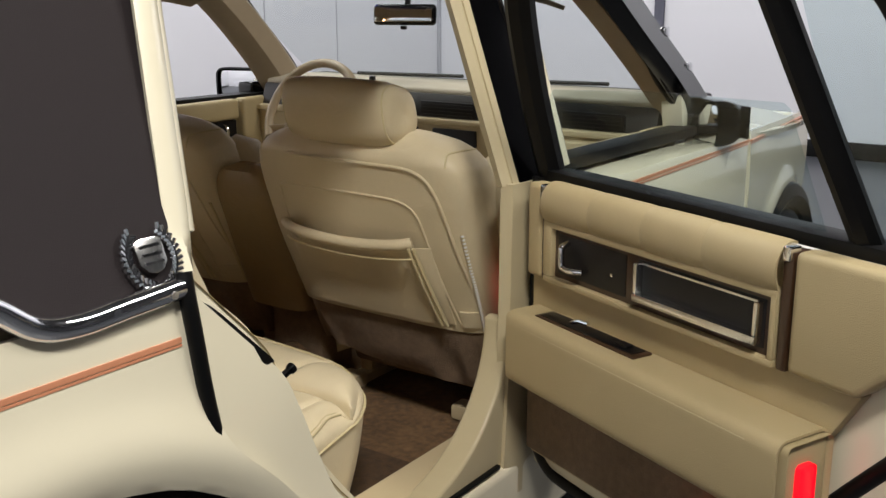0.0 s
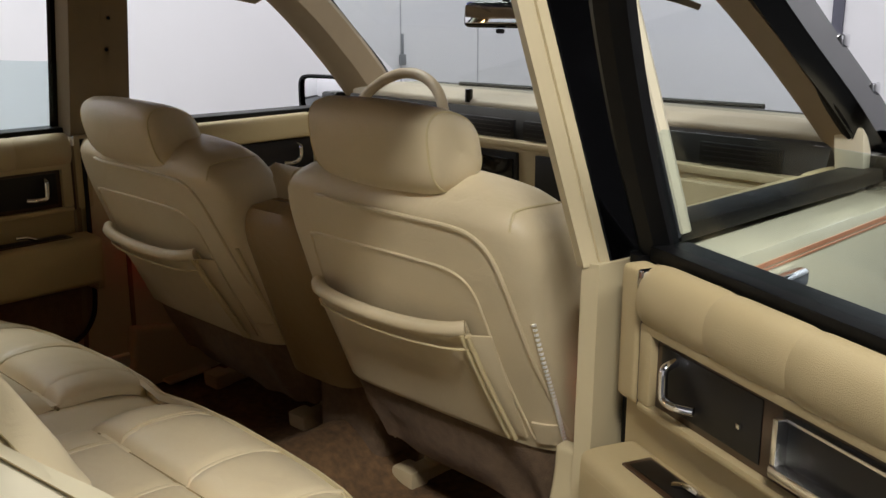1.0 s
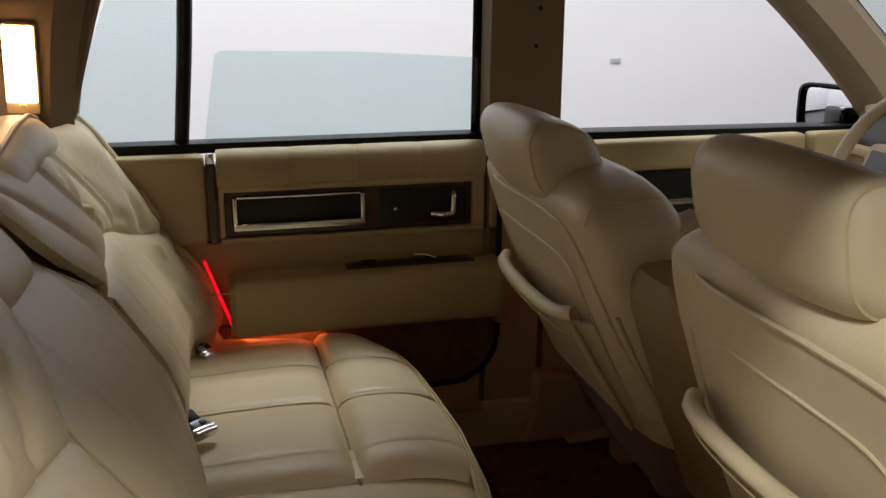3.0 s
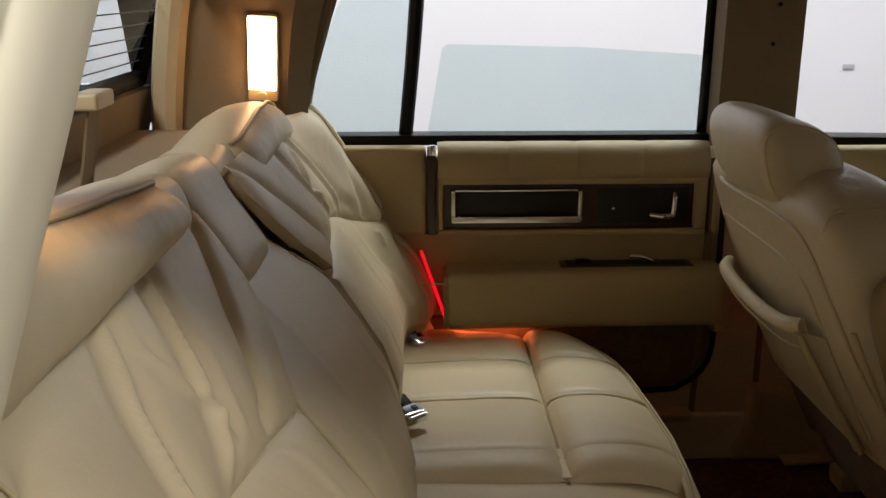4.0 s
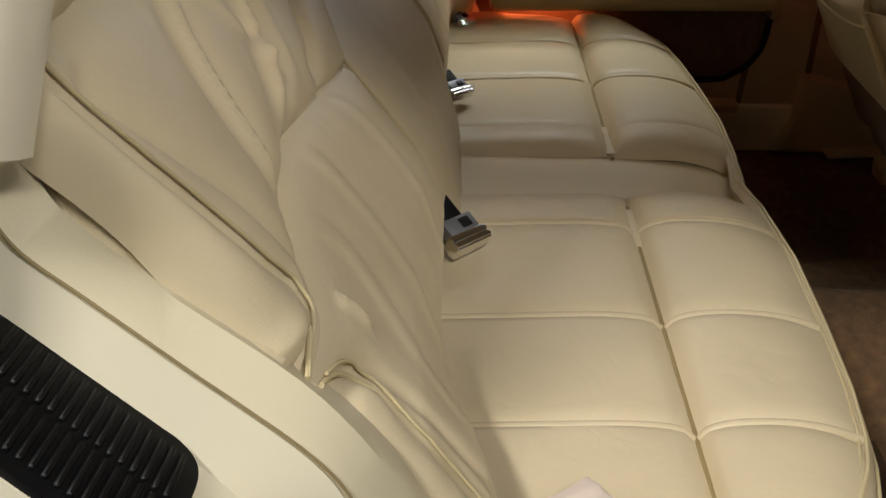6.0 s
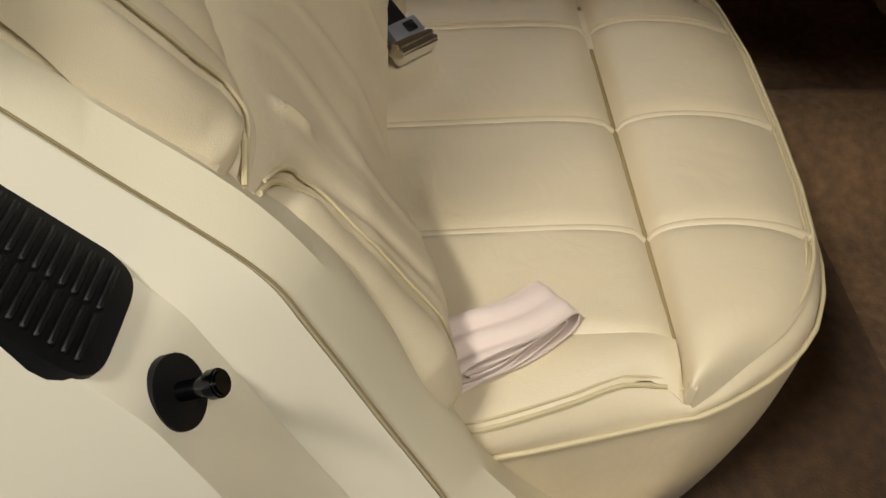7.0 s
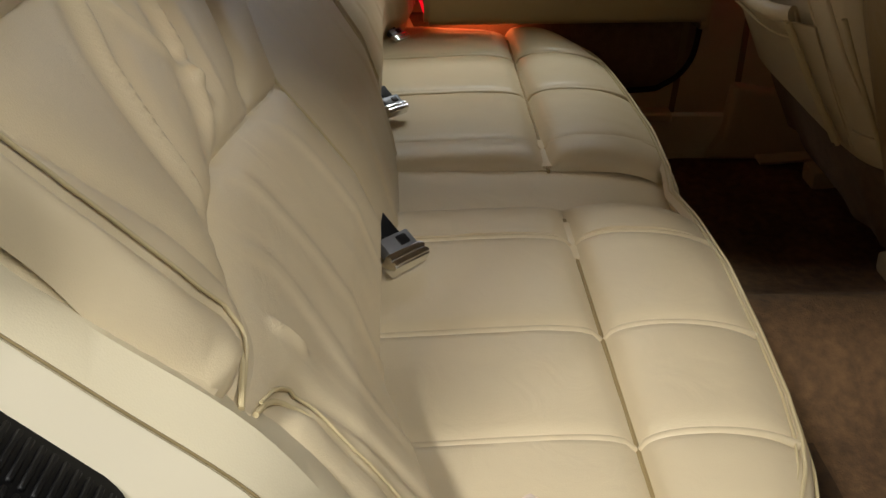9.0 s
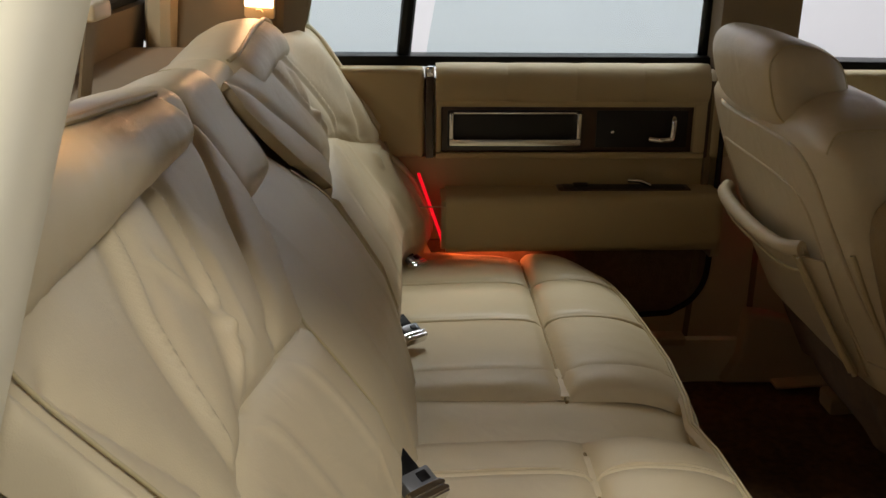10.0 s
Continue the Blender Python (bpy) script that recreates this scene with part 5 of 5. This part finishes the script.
    part("boot_lid", surf(lambda u, v: (lerp(-0.80, 0.80, u), lerp(-1.14, -2.35, v), 1.03 - 0.03 * abs(2 * u - 1) ** 3 - 0.10 * v), 20, 14, 0.02), PAINT, car)
    part("tail_panel", box(-0.78, 0.78, -2.40, -2.33, 0.40, 0.92, 0.02), PAINT, car)
    for s in (1, -1):
        for y in (-1.10, 1.50):
            w = part("wheel", tube([(s * 0.78 + 0.0, y + 0.225 * math.cos(a), 0.325 + 0.225 * math.sin(a)) for a in np.linspace(0, 2 * math.pi, 40)[:-1]], 0.062, 14, True), TYRE, car, "whitewall tyre")
            part("white_band", tube([(s * 0.838, y + 0.215 * math.cos(a), 0.325 + 0.215 * math.sin(a)) for a in np.linspace(0, 2 * math.pi, 40)[:-1]], 0.006, 8, True), WHITE, w)
            part("rim", tube([(s * 0.815, y + 0.185 * math.cos(a), 0.325 + 0.185 * math.sin(a)) for a in np.linspace(0, 2 * math.pi, 40)[:-1]], 0.018, 10, True), CHROME, w)
            bm = bmesh.new()
            for k in range(24):
                a = 2 * math.pi * k / 24
                tube([(s * 0.822, y + 0.05 * math.cos(a), 0.325 + 0.05 * math.sin(a)), (s * 0.812, y + 0.18 * math.cos(a + 0.05), 0.325 + 0.18 * math.sin(a + 0.05))], 0.006, 5, bm=bm)
            part("spokes", bm, CHROME, w, "chrome wire spokes")
            part("hub", tube([(s * 0.78, y, 0.325), (s * 0.838, y, 0.325)], 0.055, 20), CHROME, w)


sedan()


# ---------------------------------------------------------------- small things on the shell
def emblem():
    """A wreath open at the top round a small shield, lying on the leaning sail panel."""
    at = (0.838, -0.926, 0.974)
    em = thing("emblem", "chrome wreath emblem on the vinyl sail panel", "emblem", at=at)
    m = Matrix.Translation(at) @ Matrix.Rotation(radians(-24.7), 4, "Y")

    def on(y, z, x=0.0):
        return m @ Vector((x, y, z))
    wre = part("wreath", tube([on(0.032 * math.sin(a), -0.036 * math.cos(a), 0.003) for a in np.linspace(-2.5, 2.5, 40)], 0.003, 8), CHROME, em)
    bm = bmesh.new()
    for k in range(30):
        a = -2.45 + 4.9 * k / 29
        for o in (-1, 1):
            y, z = 0.032 * math.sin(a), -0.036 * math.cos(a)
            tip = (y + 0.007 * o * math.sin(a) + 0.005 * math.cos(a) * math.copysign(1, a), z - 0.007 * o * math.cos(a) + 0.005 * math.sin(a) * math.copysign(1, a))
            tube([on(y, z, 0.003), on(tip[0], tip[1], 0.005)], 0.0026, 6, bm=bm)
    part("leaves", bm, CHROME, wre)
    sh = [(-0.019, 0.018), (-0.010, 0.022), (0.010, 0.022), (0.019, 0.018), (0.018, -0.008), (0.010, -0.017), (0.0, -0.020), (-0.010, -0.017), (-0.018, -0.008)]
    bm = prism(sh, "x", 0.0, 0.006, 0.0015)
    bm.transform(m)
    part("shield", bm, SATIN, em)
    for k in range(3):
        part("shield_bar", box(0.006, 0.0075, -0.013, 0.013, -0.009 + 0.010 * k, -0.006 + 0.010 * k, m=m), CHROME, em)


emblem()


def reading_lamp(k):
    lampob = thing("reading_lamp", "lit rectangular reading lamp on the rear pillar", "lamp", "reading lamps", at=(k * 0.615, -0.87, 1.03))
    m = Matrix.Translation((k * 0.612, -0.877, 1.03)) @ Matrix.Rotation(radians(-16 * k), 4, "Y") @ Matrix.Rotation(radians(-4), 4, "X")
    part("bezel", box(*sorted((k * 0.02, -k * 0.006)), -0.026, 0.026, -0.003, 0.152, 0.004, m=m), PLASTIC, lampob)
    part("lens", box(*sorted((-k * 0.006, -k * 0.014)), -0.024, 0.024, 0.020, 0.150, 0.003, m=m), LAMP_GLOW, lampob, "glowing warm white lens")
    part("switch", tube([m @ Vector((-k * 0.004, 0, 0.009)), m @ Vector((-k * 0.012, 0, 0.009))], 0.007, 14), PLASTIC, lampob)


reading_lamp(-1)
reading_lamp(1)


def vent():
    v = thing("pressure_vent", "black plastic louvred vent set in the door jamb", "vent", at=(0.83, -0.80, 0.79))
    n = Vector((0.060, 0.717, 0.694)).normalized()
    b = Vector((0.9966, -0.082, 0.0))
    b = (b - n * b.dot(n)).normalized()
    up = n.cross(b)
    up = up if up.z > 0 else -up
    c = Vector((0.820, -0.8095, 0.849))
    m = Matrix(((n.x, b.x, up.x, c.x), (n.y, b.y, up.y, c.y), (n.z, b.z, up.z, c.z), (0, 0, 0, 1)))
    part("frame", prism([(0.039 * math.copysign(abs(math.cos(a)) ** 0.4, math.cos(a)), 0.073 * math.copysign(abs(math.sin(a)) ** 0.25, math.sin(a))) for a in np.linspace(0, 2 * math.pi, 41)[:-1]], "x", -0.006, 0.006), BLACK, v).data.transform(m)
    for c in (-1, 1):
        for k in range(16):
            z = -0.0595 + 0.0070 * k
            part("louvre", box(0.004, 0.0085, -0.031 if c < 0 else 0.0015, -0.0015 if c < 0 else 0.031, z - 0.0019, z + 0.0019, 0.0010, 1, m=m), BLACK, v)


vent()


def striker():
    st = thing("door_striker", "black door striker pin on the jamb", "striker", at=(0.82, -0.735, 0.74))
    a = Vector((0.833, -0.734, 0.7624))
    d = Vector((0.197, 0.863, 0.465)).normalized()
    part("washer", tube([a - d * 0.020, a + d * 0.004], 0.0198, 28), BLACK, st)
    part("pin", tube([a, a + d * 0.024], 0.0052, 16), GLOSS_BLACK, st)
    bm = tube([a + d * 0.021, a + d * 0.031], 0.0058, 20)
    tube([a + d * 0.022, a + d * 0.030], 0.0069, 20, bm=bm)
    tube([a + d * 0.0235, a + d * 0.0285], 0.0076, 20, bm=bm)
    part("head", bm, GLOSS_BLACK, st)


striker()


def buckle(p, turn, label, k=1.0):
    """A bright ribbed shell with a dark release plate behind it, on a short black stalk."""
    b = thing("seat_belt_buckle", label, "buckle", "buckles", at=p)
    m = Matrix.Translation(p) @ Matrix.Rotation(radians(turn), 4, "Z") @ Matrix.Rotation(radians(-28), 4, "X") @ Matrix.Scale(k, 4)
    part("shell", box(-0.026, 0.026, -0.004, 0.016, -0.010, 0.010, 0.003, m=m), SATIN, b)
    for y in (0.000, 0.008):
        part("rib", box(-0.0255, 0.0255, y, y + 0.0055, 0.0085, 0.0125, 0.0015, m=m), CHROME, b)
    part("release_plate", box(-0.024, 0.018, -0.026, -0.003, -0.010, 0.007, 0.003, m=m), LATCH_GREY, b)
    part("release_button", box(-0.016, -0.002, -0.021, -0.008, 0.006, 0.009, 0.002, m=m), PANEL_BLACK, b)
    part("stalk", box(-0.018, 0.006, -0.060, -0.024, -0.010, 0.001, 0.003, m=m), BLACK, b)


buckle((0.212, -0.610, 0.601), -48, "chrome seat belt buckle tucked into the seat crease")
buckle((-0.213, -0.616, 0.602), -50, "chrome seat belt buckle lying on the far cushion", 0.72)
buckle((-0.585, -0.606, 0.584), -45, "small chrome seat belt buckle in the far corner", 0.7)


def belt():
    """Lap belt webbing folded over itself on the near cushion."""
    b = thing("folded_belt", "pale pink seat belt webbing folded on the seat", "seat belt", at=(0.60, -0.53, 0.58))
    p0, p1 = Vector((0.680, -0.606, 0.0)), Vector((0.603, -0.497, 0.0))
    d = (p1 - p0).normalized()
    nrm = Vector((-d.y, d.x, 0))
    L = (p1 - p0).length
    loops = [[(0, 0.002), (0.3, 0.000), (0.7, 0.001), (0.94, 0.002), (1.0, 0.011), (0.95, 0.021), (0.7, 0.024), (0.35, 0.027), (0, 0.025)],
             [(0.05, 0.007), (0.4, 0.006), (0.8, 0.007), (0.90, 0.010), (0.91, 0.014), (0.86, 0.0165), (0.5, 0.019), (0.05, 0.019)],
             [(0.15, 0.010), (0.5, 0.010), (0.80, 0.0115), (0.82, 0.0125), (0.5, 0.0145), (0.2, 0.015)]]
    for k, loop in enumerate(loops):
        line = smooth_line([(a, 0, z) for a, z in loop], 6)
        m = len(line) - 1

        def web(u, v, k=k, line=line, m=m):
            q = line[round(u * m)]
            w = (v - 0.5) * (0.047 - 0.003 * k) * (1 - 0.12 * (1 - q.x))
            rip = 0.0030 * math.sin(v * 15 + 3 * q.x + k) * (0.3 + 0.7 * (1 - q.x))
            sag = 0.004 * (v - 0.5) * math.sin(5 * q.x)
            p = p0.lerp(p1, q.x) + nrm * (w + 0.003 * math.sin(7 * q.x + k))
            return (p.x, p.y, 0.5795 + q.z * (1.0 + 0.15 * (v - 0.5)) + rip + sag)
        part("webbing", surf(web, m, 22, 0.0016), CLOTH, b)


belt()


# ---------------------------------------------------------------- dashboard
def dashboard():
    d = thing("dashboard", "beige dashboard with black vents and wood trim", "dashboard", at=(0, 0.9, 0.6))
    part("top_pad", prism([(0.795, 0.962), (0.795, 0.982), (0.85, 0.995), (1.06, 0.985), (1.06, 0.93)], "x", -0.70, 0.70, 0.008, 3), DASH_TOP, d)
    part("upper_fascia", prism([(0.762, 0.90), (0.790, 0.968), (0.90, 0.968), (0.90, 0.90)], "x", -0.70, 0.70, 0.004), DASH_BROWN, d, "dark brown wood grain fascia")
    part("ledge", prism([(0.735, 0.885), (0.735, 0.902), (0.90, 0.905), (0.90, 0.88)], "x", -0.70, 0.70, 0.005), PLASTIC, d)
    part("lower_fascia", prism([(0.755, 0.66), (0.745, 0.886), (0.95, 0.886), (0.95, 0.66)], "x", -0.70, 0.70, 0.01, 3), PLASTIC, d)
    part("knee_panel", prism([(0.78, 0.52), (0.75, 0.66), (0.95, 0.66), (0.95, 0.52)], "x", -0.70, 0.70, 0.02, 3), PLASTIC, d)
    for x0, x1 in ((-0.52, -0.30), (-0.27, -0.06), (-0.03, 0.16), (0.44, 0.62)):
        v = part("air_vent", box(x0, x1, 0.752, 0.762, 0.906, 0.950, 0.002), PANEL_BLACK, d)
        for k in range(4):
            part("slat", box(x0 + 0.008, x1 - 0.008, 0.749, 0.753, 0.911 + 0.010 * k, 0.913 + 0.010 * k), DASH_BROWN, v)
    part("radio_panel", box(-0.30, -0.035, 0.738, 0.750, 0.70, 0.875, 0.003), PANEL_BLACK, d)
    part("climate_panel", box(-0.20, -0.045, 0.735, 0.740, 0.80, 0.86, 0.003), GLOSS_BLACK, d)
    part("screen", box(0.02, 0.17, 0.738, 0.750, 0.72, 0.875, 0.003), PANEL_BLACK, d)
    gb = part("glovebox", box(0.24, 0.64, 0.730, 0.748, 0.70, 0.872, 0.006, 3), PLASTIC, d, "beige glovebox lid")
    part("lock", tube([(0.30, 0.732, 0.835), (0.30, 0.724, 0.835)], 0.010, 16), CHROME, gb)
    part("latch", box(0.255, 0.285, 0.724, 0.732, 0.825, 0.845, 0.002), SATIN, gb)
    part("cup_sensor", tube([(-0.25, 0.80, 0.975), (-0.25, 0.80, 1.008)], 0.010, 14), GLOSS_BLACK, d)
    for x0, x1 in ((-0.5, -0.05), (0.02, 0.45)):
        part("wiper", tube([(x0, 1.03, 0.992), (x1, 1.0, 1.002)], 0.006, 6), BLACK, d)
    part("cowl", box(-0.72, 0.72, 1.0, 1.10, 0.90, 0.985, 0.01), BLACK, d)


dashboard()


def steering():
    w = thing("steering_wheel", "tan steering wheel with padded hub", "steering wheel", at=(-0.315, 0.58, 0.905))
    m = Matrix.Translation((-0.303, 0.58, 0.903)) @ Matrix.Rotation(radians(66), 4, "X")
    R = 0.168
    part("rim", tube([m @ Vector((R * math.cos(a), R * 0.98 * math.sin(a), 0)) for a in np.linspace(0, 2 * math.pi, 60)[:-1]], 0.0135, 12, True), WHEEL_TAN, w)
    part("hub", box(-0.105, 0.105, -0.075, 0.058, -0.075, 0.004, 0.022, 4, m=m), WHEEL_TAN, w)
    part("badge_panel", box(-0.082, 0.082, -0.03, 0.040, 0.001, 0.008, 0.004, m=m), PANEL_BLACK, w)
    part("badge", box(-0.012, 0.012, -0.010, 0.014, 0.008, 0.010, 0.001, m=m), SATIN, w)
    for a in (-0.3, math.pi + 0.3):
        part("spoke", tube([m @ Vector((0.06 * math.cos(a), 0.06 * math.sin(a) - 0.01, -0.03)), m @ Vector((R * math.cos(a), R * math.sin(a), 0))], 0.014, 8, flat=0.5), WHEEL_TAN, w)
    col = part("column", tube([m @ Vector((0, 0, -0.05)), m @ Vector((0, -0.02, -0.26))], 0.05, 20), WHEEL_TAN, w)
    part("gear_lever", tube(smooth_line([m @ Vector((0.03, 0, -0.12)), m @ Vector((0.10, 0.01, -0.11)), m @ Vector((0.15, -0.02, -0.10))], 5), 0.006), CHROME, col)
    part("stalk_knob", tube([m @ Vector((0.15, -0.02, -0.10)), m @ Vector((0.165, -0.024, -0.098))], 0.009, 10), WHEEL_TAN, col)
    part("key", tube([m @ Vector((0.055, -0.03, -0.11)), m @ Vector((0.085, -0.04, -0.10))], 0.010, 10), CHROME, col)


steering()


def inside_mirror():
    mi = thing("rear_view_mirror", "black framed rear view mirror on the windscreen", "mirror", at=(0.0, 0.62, 1.195))
    m = Matrix.Translation((0.022, 0.61, 1.198)) @ Matrix.Rotation(radians(14), 4, "Z") @ Matrix.Rotation(radians(-6), 4, "X")
    part("frame", box(-0.092, 0.092, -0.008, 0.016, -0.028, 0.028, 0.014, 4, m=m), GLOSS_BLACK, mi)
    part("glass", box(-0.085, 0.085, -0.011, -0.007, -0.021, 0.021, 0.003, m=m), MIRROR, mi)
    part("lever", box(-0.008, 0.008, -0.008, 0.006, -0.040, -0.030, 0.003, m=m), BLACK, mi)
    part("stem", tube([(0.022, 0.62, 1.20), (0.022, 0.63, 1.25), (0.022, 0.63, 1.28)], 0.008), BLACK, mi)


inside_mirror()


def visor(s):
    v = thing("sun_visor", "padded beige sun visor folded to the roof", "visor", "sun visors", at=(s * 0.32, 0.36, 1.30))
    part("pad", box(*sorted((s * 0.10, s * 0.52)), 0.28, 0.45, 1.272, 1.286, 0.006, 3), HEADLINER, v)


visor(1)
visor(-1)


def shoulder_belt():
    b = thing("shoulder_belt", "tan shoulder belt webbing by the seat shelf", "seat belt", at=(0.0, -1.0, 0.94))
    part("webbing", surf(lambda u, v: (-0.03 + 0.045 * v - 0.01 * u, -0.985 - 0.03 * u, 1.09 - 0.15 * u), 10, 4, 0.003), PILLAR_TRIM, b)
    part("guide", box(-0.045, 0.025, -1.0, -0.97, 1.085, 1.105, 0.005, 3), PLASTIC, b)


shoulder_belt()
